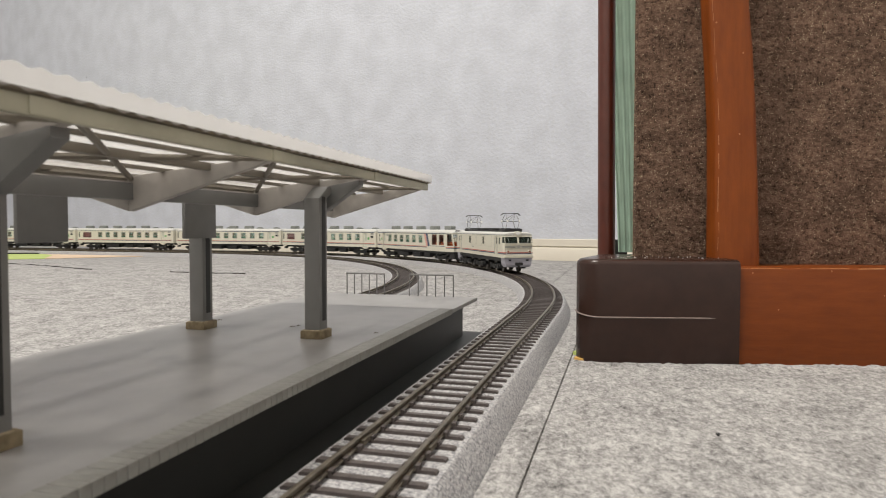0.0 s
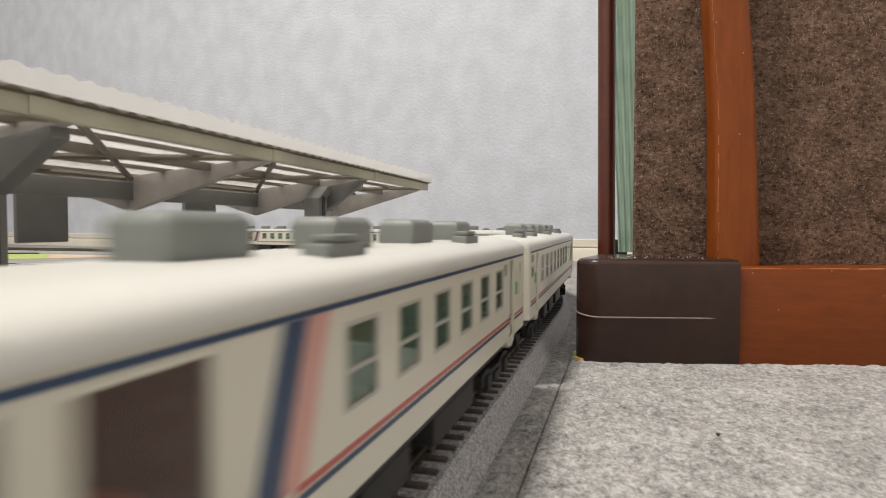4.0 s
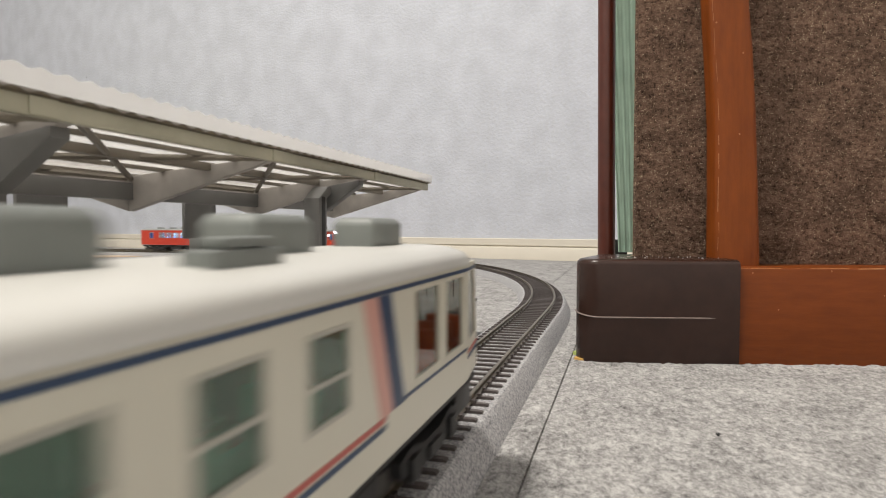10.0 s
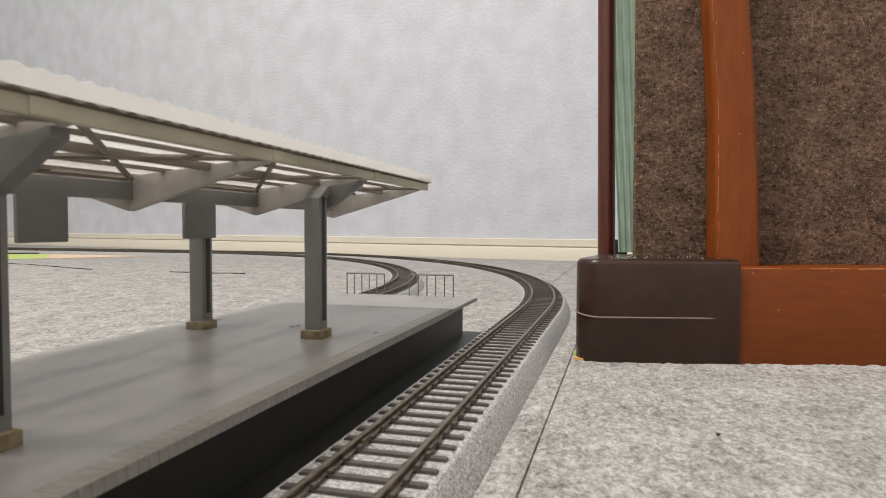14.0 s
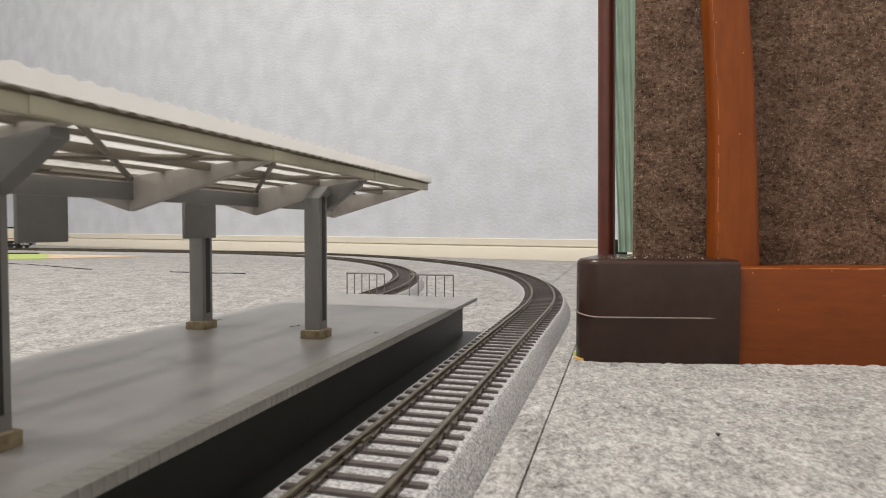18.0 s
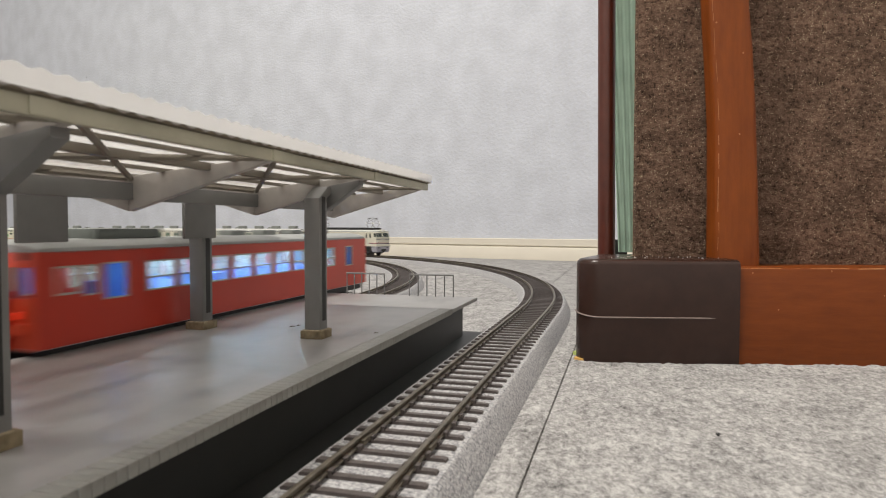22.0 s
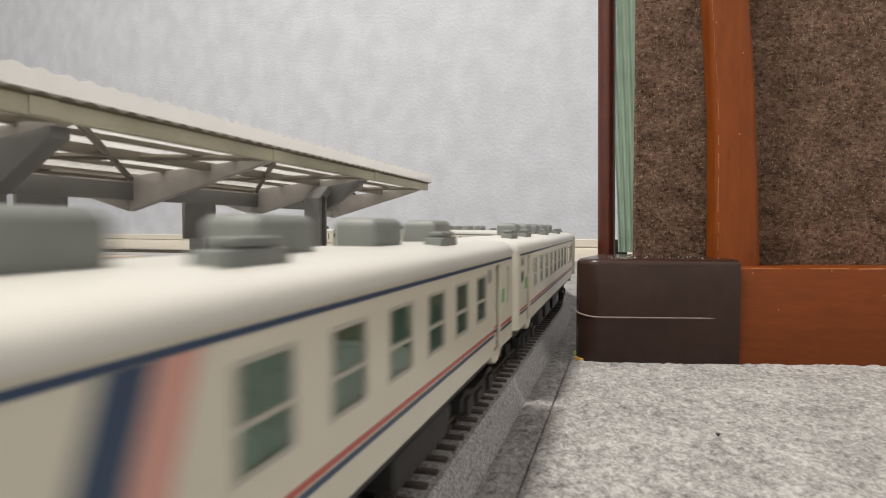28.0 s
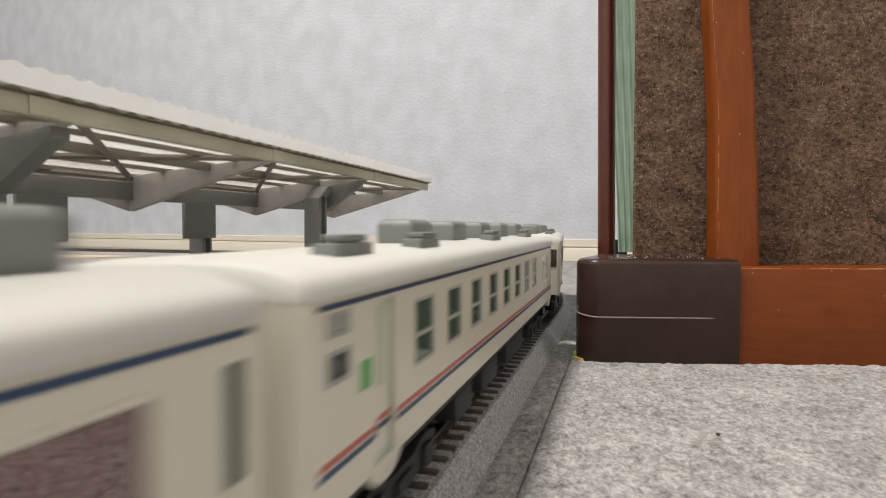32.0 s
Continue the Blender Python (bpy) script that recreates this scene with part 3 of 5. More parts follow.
for y in (0.0535, 0.104):
    part("long_beam", Shape().box(CX0, 0.268, y - 0.0011, y + 0.0011, roof_z(y) - 0.0014, roof_z(y) + 0.0006), BRACE, canopy, bevel=0.0002)
for a, b in ((CE0, CV), (CV, CE1)):
    for f in (0.25, 0.5, 0.75):
        y = a + (b - a) * f
        part("purlin", Shape().box(CX0, CX1 - 0.002, y - 0.0006, y + 0.0006, roof_z(y) - 0.0002, roof_z(y) + 0.0008), BRACE, canopy)
    for i in range(len(FRAMES) - 1):
        x1, x0 = FRAMES[i], FRAMES[i + 1]
        for p, q in (((x0, a), (x1, b)), ((x0, b), (x1, a))):
            part("brace", Shape().rod((p[0], p[1], roof_z(p[1]) - 0.0006), (q[0], q[1], roof_z(q[1]) - 0.0006), 0.0008, 6), BRACE, canopy)
for x, w in ((0.1336, 0.0078), (0.1990, 0.0089), (0.068, 0.0078)):
    part("hanging_board", Shape().box(x - w, x + w, 0.0966, 0.0979, 0.0559, 0.0712), POST, canopy, "dark grey hanging sign board", bevel=0.0004)

# ---- the carpet-covered wooden unit ----
unit = thing("carpeted_stand", "brown carpet-covered stand with varnished wooden frame", "furniture", m=Matrix.Translation((0.0635, 0.2795, 0)) @ Matrix.Rotation(radians(-3.6), 4, "Z"))


def cap_ring(d, z):
    """The cap's outline drawn in by d: round outer corner, square ends."""
    arc = [(0.0067 - (0.0100 - d) * math.cos(a), 0.0084 - (0.0100 - d) * math.sin(a)) for a in (radians(90) * i / 10 for i in range(11))]
    ring = arc + [(0.0652 - d * 0.5, -0.0016 + d), (0.0652 - d * 0.5, 0.05), (0.016, 0.05), (0.012 + d, 0.047)]
    return [(x, y, z) for x, y in ring]


cap = part("corner_cap", Shape().loft([cap_ring(d, z) for d, z in ((0.0006, 0.0), (0.0, 0.0012), (0.0, 0.0437), (0.0003, 0.0449), (0.0010, 0.0457), (0.0019, 0.0462), (0.0030, 0.0463))]), CAP, unit, "dark brown plastic corner cap", smooth=60)
outer = [(-0.0040, 0.0095)] + [(x - 0.0006, y - 0.0006) for x, y, z in cap_ring(0.0002, 0)[1:11]] + [(0.030, -0.0021), (0.052, -0.0020), (0.057, -0.0014)]
ridge = Shape()
rows = []
for i, (x, y) in enumerate(outer):
    z = 0.0207 + 0.0016 * max(0.0, 1 - i / 9) ** 1.5
    rows.append([(x, y, z), (x + 0.0004, y + 0.0004, z + 0.0004), (x + 0.002, y + 0.002, z + 0.0003), (x + 0.002, y + 0.002, z - 0.0003), (x + 0.0004, y + 0.0004, z - 0.0003)])
part("ridge", ridge.loft(rows), CAPRIDGE, cap, "pale worn moulded ridge")
part("bottom_rail", Shape().box(0.0654, 0.6, 0, 0.03, 0, 0.0428), WOOD, unit, "red-brown varnished wooden rail", bevel=0.0012)
part("carpet_panel", Shape().box(0.0272, 0.6, 0.026, 0.034, 0.03, 0.55), PILE, unit, "brown looped carpet panel", bevel=0.001)
fibres = Shape()
for i in range(5200):
    x, z = random.uniform(0.0275, 0.24), random.uniform(0.042, 0.172)
    a, n = random.uniform(0, 6.28), random.uniform(0.0006, 0.0015)
    fibres.rod((x, 0.0262, z), (x + n * math.cos(a), 0.0262 - random.uniform(0.0004, 0.0010), z + n * math.sin(a)), random.uniform(0.00007, 0.00017), 3, 0.00004)
for i in range(420):
    z, n = random.uniform(0.042, 0.172), random.uniform(0.0004, 0.0012)
    fibres.rod((0.0276, random.uniform(0.0265, 0.033), z), (0.0272 - n, random.uniform(0.0262, 0.033), z + random.uniform(-0.0006, 0.0006)), 0.00009, 3, 0.00003)
tagged(part("carpet_fluff", fibres, FIBRE, unit, smooth=0), "pale brown loose fibre tips", "", "", "stuff")
BOW = [(0.0, -0.0093, 0.0113), (0.035, -0.0086, 0.0109), (0.07, -0.0082, 0.0104), (0.1, -0.0093, 0.0092), (0.124, -0.0103, 0.0076), (0.2, -0.012, 0.005), (0.52, -0.014, 0.003)]
rows = []
for z, a, b in BOW:
    r = 0.0028
    rows.append([(a, 0.012, z), (a, r, z), (a + r * 0.3, r * 0.3, z), (a + r, 0, z), (b - r, 0, z), (b - r * 0.3, r * 0.3, z), (b, r, z), (b, 0.012, z)])
up = part("upright", Shape().loft(rows), WOOD_UP, unit, "red-brown varnished upright batten", smooth=50)


def left_edge(z):
    for (z0, a, _), (z1, b, _) in zip(BOW, BOW[1:]):
        if z <= z1:
            return a + (b - a) * (z - z0) / (z1 - z0) + 0.0014


up.matrix_basis = Matrix.Translation((0.0685, 0.0115, 0.04)) @ Matrix.Rotation(radians(-1.6), 4, "Y")
z = 0.01
while z < 0.2:
    size = random.uniform(0.003, 0.016)
    dx = random.uniform(-0.0005, 0.0004)
    part("pale_edge", Shape().rod((left_edge(z) + dx, 0.0006, z), (left_edge(z + size) + dx * 0.3, 0.0006, z + size), random.uniform(0.00006, 0.00017), 6), SCRATCH, up, "pale worn scratch")
    z += size + random.uniform(0.0005, 0.007)
for x, z in ((0.004, 0.098), (0.002, 0.062), (0.0088, 0.086), (-0.0075, 0.112)):
    part("chip", Shape().rod((x, 0.0002, z), (x, -0.0001, z), 0.0004, 8), SCRATCH, up, "pale paint chip")
# pale rods draw the rail's top-edge highlight together with its wear
x = 0.066
while x < 0.32:
    size = random.uniform(0.003, 0.02)
    part("pale_edge", Shape().rod((x, 0.0004, 0.0425 + random.uniform(-0.0002, 0.0001)), (x + size, 0.0004, 0.0425), random.uniform(0.00012, 0.0003), 6), SCRATCH, unit, "pale highlight and wear along the rail's top edge")
    x += size + random.uniform(0.0005, 0.005)
for x, z in ((0.082, 0.0245), (0.126, 0.031), (0.150, 0.012), (0.071, 0.0405), (0.104, 0.0415)):
    part("chip", Shape().rod((x, 0.0002, z), (x, -0.0001, z), 0.0003, 8), SCRATCH, unit, "pale paint chip")
dust = Shape()
for i in range(26):
    x, y = random.uniform(0.012, 0.06), random.uniform(0.003, 0.02)
    a = random.uniform(0, 6.28)
    dust.rod((x, y, 0.0464), (x + 0.0005 * math.cos(a), y + 0.0005 * math.sin(a), 0.0466), random.uniform(0.00008, 0.0002), 5)
part("dust", dust, LENS, cap, "pale dust specks")
pole = part("pole", Shape().rod((0, 0, 0), (0, 0, 0.5), 0.0045, 20), DARKWOOD, unit, "dark red wooden pole")
pole.matrix_basis = Matrix.Translation((0.0190, 0.056, 0.0440)) @ Matrix.Rotation(radians(-0.5), 4, "Y")
curtain = Shape()
rows = []
for i in range(49):
    f = i / 48
    ring = []
    for z in (0.0463, 0.07, 0.095, 0.12, 0.145, 0.17, 0.2, 0.24, 0.3, 0.4, 0.55):
        x0 = 0.0298 - 0.0440 * (z - 0.046)
        x = x0 + (0.0448 - x0) * f
        y = 0.0773 + 0.00028 * math.sin(i * 0.6 + z * 70) + 0.0001 * math.sin(i * 1.3 + z * 40)
        ring.append((x, y, z))
    rows.append(ring + [(x, y + 0.0012, z) for x, y, z in reversed(ring)])
part("green_curtain", curtain.loft(rows), GREENWOOD, unit, "pale green rippled curtain")

# ---- rolling stock: x forward, y left, z from the rail head ----
def side_shell(length, half, z0, z1, holes, y_in=0.0008):
    """One side wall at y = half with openings (x0, x1, z0, z1) cut through."""
    xs = sorted({-length / 2, length / 2, *(v for h in holes for v in h[:2])})
    zs = sorted({z0, z1, *(v for h in holes for v in h[2:])})
    sh = Shape()
    for i in range(len(xs) - 1):
        for j in range(len(zs) - 1):
            cx, cz = (xs[i] + xs[i + 1]) / 2, (zs[j] + zs[j + 1]) / 2
            if any(h[0] < cx < h[1] and h[2] < cz < h[3] for h in holes):
                continue
            for y in (half, half - y_in):
                sh.add([(xs[i], y, zs[j]), (xs[i + 1], y, zs[j]), (xs[i + 1], y, zs[j + 1]), (xs[i], y, zs[j + 1])], [(0, 1, 2, 3)])
    for a, b, c, d in holes:
        o, n = half, half - y_in
        sh.add([(a, o, c), (b, o, c), (b, o, d), (a, o, d), (a, n, c), (b, n, c), (b, n, d), (a, n, d)],
               [(0, 4, 5, 1), (1, 5, 6, 2), (2, 6, 7, 3), (3, 7, 4, 0)])
    sh.add([(-length / 2, half, z0), (length / 2, half, z0), (length / 2, half - y_in, z0), (-length / 2, half - y_in, z0)], [(0, 1, 2, 3)])
    return sh


def flip(sh):
    sh.v = [(x, -y, z) for x, y, z in sh.v]
    return sh


def roof_ring(x, half, z1, z2, n=14, drop=0.0):
    """A roof's outline over a car: eave at z1, crown at z2."""
    ring = []
    for i in range(n + 1):
        a = math.pi * i / n
        y = half * math.copysign(abs(math.cos(a)) ** 0.62, math.cos(a))
        ring.append((x, y, z1 + (z2 - drop - z1) * abs(math.sin(a)) ** 0.75))
    return ring + [(x, -half, z1 - 0.0004), (x, half, z1 - 0.0004)]


def bogie(parent, x, axle, side_m=UNDER, wheel=0.0054):
    b = part("bogie", Shape().box(-axle / 2 - 0.004, axle / 2 + 0.004, -0.0105, 0.0105, 0.0055, 0.0085), side_m, parent)
    b.matrix_basis = Matrix.Translation((x, 0, 0))
    for k in (-1, 1):
        y = k * 0.0135
        out = [(-axle / 2 - 0.006, 0.0055), (-axle / 2 - 0.006, 0.0085), (-axle / 2, 0.0095), (-0.006, 0.0078), (0.006, 0.0078), (axle / 2, 0.0095), (axle / 2 + 0.006, 0.0085), (axle / 2 + 0.006, 0.0055), (0.008, 0.0035), (-0.008, 0.0035)]
        sh = Shape().loft([[(a, y - 0.0012, c) for a, c in out], [(a, y + 0.0012, c) for a, c in out]])
        for ax in (-axle / 2, axle / 2):
            sh.box(ax - 0.0025, ax + 0.0025, y - 0.0022, y + 0.0022, 0.0036, 0.0078)
        sh.box(-0.004, 0.004, y - 0.002, y + 0.002, 0.004, 0.0065)
        part("side_frame", sh, side_m, b)
    for ax in (-axle / 2, axle / 2):
        w = Shape()
        for k in (-1, 1):
            w.rod((ax, k * 0.0072, wheel), (ax, k * 0.0096, wheel), wheel, 20)
            w.rod((ax, k * 0.0070, wheel), (ax, k * 0.0076, wheel), wheel + 0.0009, 20)
        w.rod((ax, -0.0098, wheel), (ax, 0.0098, wheel), 0.0012, 8)
        part("wheelset", w, WHEELSTEEL, b)
    return b


def window(parent, a, b, c, d, y, k, frame_m=FRAME, bar=True, pane_m=GLASS, lip=0.0006):
    """A window in a side wall: a thin frame, a sash bar and a pane."""
    fr = Shape()
    o, i = y + 0.00015, y - 0.0006
    lo, hi = (o, i) if k > 0 else (-o, -i)
    lo, hi = min(lo, hi), max(lo, hi)
    rim = [(a, c), (b, c), (b, d), (a, d), (a + lip, c + lip), (b - lip, c + lip), (b - lip, d - lip), (a + lip, d - lip)]
    fr.add([(x, yy, z) for yy in (lo, hi) for x, z in rim],
           [q for i in range(4) for j in [(i + 1) % 4] for q in ((i, j, 4 + j, 4 + i), (8 + i, 12 + i, 12 + j, 8 + j), (i, 8 + i, 8 + j, j), (4 + i, 4 + j, 12 + j, 12 + i))])
    f = part("window", fr, frame_m, parent, smooth=0)
    if bar:
        m = c + (d - c) * 0.45
        part("sash_bar", Shape().box(a + lip, b - lip, lo, hi, m - 0.0003, m + 0.0003), frame_m, f, smooth=0)
    yy = k * (y - 0.0003)
    part("pane", Shape().box(a + lip, b - lip, yy - 0.0001, yy + 0.0001, c + lip, d - lip), pane_m, f, smooth=0).visible_shadow = pane_m is GREYPAINT


L, HALF, ZB, ZS, ZR = 0.2500, 0.0175, 0.0145, 0.0411, 0.0454
WZ0, WZ1 = 0.0256, 0.0371
E2 = L / 2


TOPLINE, REDBAND, BLUEBAND = (0.0393, 0.0400), (0.0204, 0.0212), (0.0192, 0.0200)


def stripes(parent, half, spans):
    """The roofline stripe from end to end and the waist stripes over the spans given."""
    for k in (-1, 1):
        y0, y1 = sorted((k * half, k * (half + 0.00012)))
        part("roofline_stripe", Shape().box(min(a for a, b in spans), max(b for a, b in spans), y0, y1, *TOPLINE), BLUE, parent, "dark blue roofline stripe", smooth=0)
        for a, b in spans:
            part("red_stripe", Shape().box(a, b, y0, y1, *REDBAND), REDLINE, parent, "red waist stripe", smooth=0)
            part("blue_stripe", Shape().box(a, b, y0, y1, *BLUEBAND), BLUE, parent, "dark blue waist stripe", smooth=0)


def recessed_door(parent, a, b, k, pane):
    """A door leaf set back in the side wall, with its pane and its own run of stripes."""
    y = HALF - 0.0011
    o = sorted((k * y, k * (y - 0.0005)))
    leaf = part("door", side_leaf(a, b, ZB + 0.0005, 0.0386, pane, o), IVORY, parent, "ivory recessed door", smooth=0)
    c = sorted((k * (y - 0.0002), k * (y - 0.0003)))
    part("pane", Shape().box(pane[0], pane[1], *c, pane[2], pane[3]), DOORGLASS, leaf, "frosted pale door pane", smooth=0)
    st = sorted((k * y, k * (y + 0.00012)))
    part("red_stripe", Shape().box(a + 0.0002, b - 0.0002, *st, *REDBAND), REDLINE, leaf, smooth=0)
    part("blue_stripe", Shape().box(a + 0.0002, b - 0.0002, *st, *BLUEBAND), BLUE, leaf, smooth=0)


def side_leaf(a, b, z0, z1, hole, ys):
    """A flat board with one opening, between two depths."""
    h0, h1, h2, h3 = hole
    sh = Shape()
    for q in ((a, h0, z0, z1), (h1, b, z0, z1), (h0, h1, z0, h2), (h0, h1, h3, z1)):
        sh.box(q[0], q[1], *ys, q[2], q[3])
    return sh


def door_step(parent, a, b, k):
    """A rounded step hanging below a door."""
    n = 10
    out = [(a + (b - a) * i / n, ZB - 0.0002 - 0.0030 * math.sin(math.pi * i / n) ** 0.5) for i in range(n + 1)]
    ys = (k * (HALF - 0.0045), k * (HALF - 0.0002))
    part("door_step", Shape().loft([[(x, y, z) for x, z in out] for y in ys]), IVORY, parent, "ivory rounded door step", bevel=0.0003)


def roof_units(parent, xs, size=0.0165):
    h = size / 2
    sh = Shape().loft([[(-h, -0.0042, ZR - 0.0008), (h, -0.0042, ZR - 0.0008), (h, 0.0042, ZR - 0.0008), (-h, 0.0042, ZR - 0.0008)],
                       [(-h, -0.0044, ZR + 0.0044), (h, -0.0044, ZR + 0.0044), (h, 0.0044, ZR + 0.0044), (-h, 0.0044, ZR + 0.0044)],
                       [(-h + 0.001, -0.0034, ZR + 0.0056), (h - 0.001, -0.0034, ZR + 0.0056), (h - 0.001, 0.0034, ZR + 0.0056), (-h + 0.001, 0.0034, ZR + 0.0056)]])
    me = sh.mesh("roof_unit", GREY_UNIT, 0.0006)
    for x in xs:
        part("roof_unit", me, None, parent, "grey rooftop cooling unit").matrix_basis = Matrix.Translation((x, 0, 0))


def roof_fans(parent, xs):
    for x in xs:
        part("roof_vent", Shape().box(x - 0.0070, x + 0.0070, 0.0078, 0.0120, ZR - 0.0028, ZR + 0.0014).box(x - 0.0055, x + 0.0045, 0.0082, 0.0116, ZR + 0.0015, ZR + 0.0027), GREY_UNIT, parent, "small grey roof vent", bevel=0.0005)


def underside(parent, e, boxes):
    part("floor_frame", Shape().box(-e + 0.002, e - 0.002, -0.0150, 0.0150, 0.0110, 0.0144), UNDER, parent)
    for a, b in boxes:
        for k in (-1, 1):
            y0, y1 = sorted((k * 0.0075, k * 0.0150))
            part("equipment_box", Shape().box(a, b, y0, y1, 0.0045, 0.0108), UNDER, parent, bevel=0.0005)


def seats(parent, xs, m):
    s = Shape().box(-0.004, 0.004, -0.014, -0.004, 0.0165, 0.0215).box(-0.004, -0.002, -0.014, -0.004, 0.0215, 0.0290)
    s.box(-0.004, 0.004, 0.004, 0.014, 0.0165, 0.0215).box(-0.004, -0.002, 0.004, 0.014, 0.0215, 0.0290)
    me = s.mesh("seat_row", m, 0.0004)
    for x in xs:
        part("seat_row", me, None, parent).matrix_basis = Matrix.Translation((x, 0, 0))


def rounded_end(parent, x, k, windows=False):
    """An end wall with rounded corner posts, a gangway and, on some cars, two tall dark windows."""
    plan = [(0.0, HALF), (0.0008, HALF - 0.0002), (0.0014, HALF - 0.0007), (0.0018, HALF - 0.0016)]
    plan = plan + [(u, -y) for u, y in reversed(plan)]
    wall = part("end_wall", Shape().loft([[(x + k * u, y, z) for u, y in plan] for z in (ZB, ZS - 0.0005)]), IVORY, parent, smooth=50)
    for y in (-0.0138, 0.0138) if windows else ():
        x0, x1 = sorted((x + k * 0.00185, x + k * 0.0021))
        part("end_window", Shape().box(x0, x1, y - 0.0019, y + 0.0019, 0.0288, 0.0378), GLASSDARK, wall, "dark end window", bevel=0.0001)
    x0, x1 = sorted((x + k * 0.00185, x + k * 0.0046))
    part("gangway", Shape().box(x0, x1, -0.0058, 0.0058, ZB, 0.0385), GREYPAINT, parent, bevel=0.0004)


def coach(label):
    """A middle coach: eight paired windows, a lounge window at the rear, doors at both ends."""
    ob = thing("passenger_coach", label, "model coach", "coaches of the white train")
    f = lambda a, b: (E2 - b, E2 - a)  # by distance from the front end
    wins = [(*f(0.0372 + 0.0208 * i, 0.0486 + 0.0208 * i), WZ0, WZ1) for i in range(8)]
    lounge = (*f(0.2122, 0.2360), 0.0246, WZ1)
    door = (*f(0.0200, 0.0282), ZB + 0.0004, 0.0387)
    rear = (*f(0.2438, 0.2480), 0.0255, 0.0378)
    small = [(*f(0.0042, 0.0108), 0.0300, 0.0342), (*f(0.0042, 0.0108), 0.0358, 0.0388)]
    holes = wins + [lounge, door, rear] + small
    for k in (1, -1):
        sh = side_shell(L, HALF, ZB, ZS, holes)
        part("side_wall", sh if k > 0 else flip(sh), IVORY, ob, smooth=0, weld=True)
        for w in wins:
            window(ob, *w, HALF, k)
        window(ob, *lounge, HALF, k, bar=False, frame_m=IVORY, pane_m=GLASSLOUNGE)
        window(ob, *rear, HALF, k, bar=False, frame_m=IVORY, pane_m=GLASSCAB)
        window(ob, *small[0], HALF, k, bar=False, frame_m=GREYPAINT, pane_m=GLASSCAB)
        window(ob, *small[1], HALF, k, bar=False, frame_m=GREYPAINT, pane_m=GREYPAINT)
        recessed_door(ob, *f(0.0200, 0.0282), k, (*f(0.0216, 0.0258), 0.0255, 0.0376))
        y0, y1 = sorted((k * HALF, k * (HALF + 0.00012)))
        door_step(ob, *f(0.0175, 0.0315), k)
        door_step(ob, *f(0.2385, 0.2492), k)
        part("green_mark", Shape().box(*f(0.0142, 0.0182), y0, y1, 0.0272, 0.0312), GREEN, ob, "small green square mark", smooth=0)
    stripes(ob, HALF, [f(0.0287, L - 0.0015), f(0.0020, 0.0196)])
    for x in (-E2, E2):
        rounded_end(ob, x, 1 if x > 0 else -1)
    part("roof", Shape().loft([roof_ring(x, HALF + d, ZS, ZR, drop=q) for x, d, q in ((-E2 - 0.0017, -0.0016, 0.0018), (-E2 - 0.0010, -0.0003, 0.0006), (-E2 + 0.001, 0.0004, 0.0), (E2 - 0.001, 0.0004, 0.0), (E2 + 0.0010, -0.0003, 0.0006), (E2 + 0.0017, -0.0016, 0.0018))]), IVORY_ROOF, ob, "white roof")
    part("floor_board", Shape().box(-E2 + 0.001, E2 - 0.001, -HALF + 0.001, HALF - 0.001, 0.0148, 0.0160), INSIDE, ob)
    part("partition", Shape().box(E2 - 0.0290, E2 - 0.0280, -HALF + 0.001, HALF - 0.001, 0.0165, 0.040), INSIDE, ob)
    part("lounge_lining", Shape().box(-E2 + 0.011, -E2 + 0.034, -0.010, 0.010, 0.0165, 0.036), INSIDERED, ob, "red-brown lounge lining")
    seats(ob, [E2 - 0.0430 - 0.0208 * i for i in range(8)], SEATGREEN)
    roof_units(ob, [E2 - 0.0834 - 0.0375 * i for i in range(5)])
    roof_fans(ob, [E2 - 0.0257, E2 - 0.0648, E2 - 0.1390, E2 - 0.2122])
    underside(ob, E2, [(-0.05, -0.015), (0.0, 0.022), (0.034, 0.05)])
    part("coupler", Shape().box(E2 + 0.0002, E2 + 0.0054, -0.0025, 0.0025, 0.007, 0.011), BLACK, ob)
    return ob, [bogie(ob, x, 0.026) for x in (0.0860, -0.0860)]


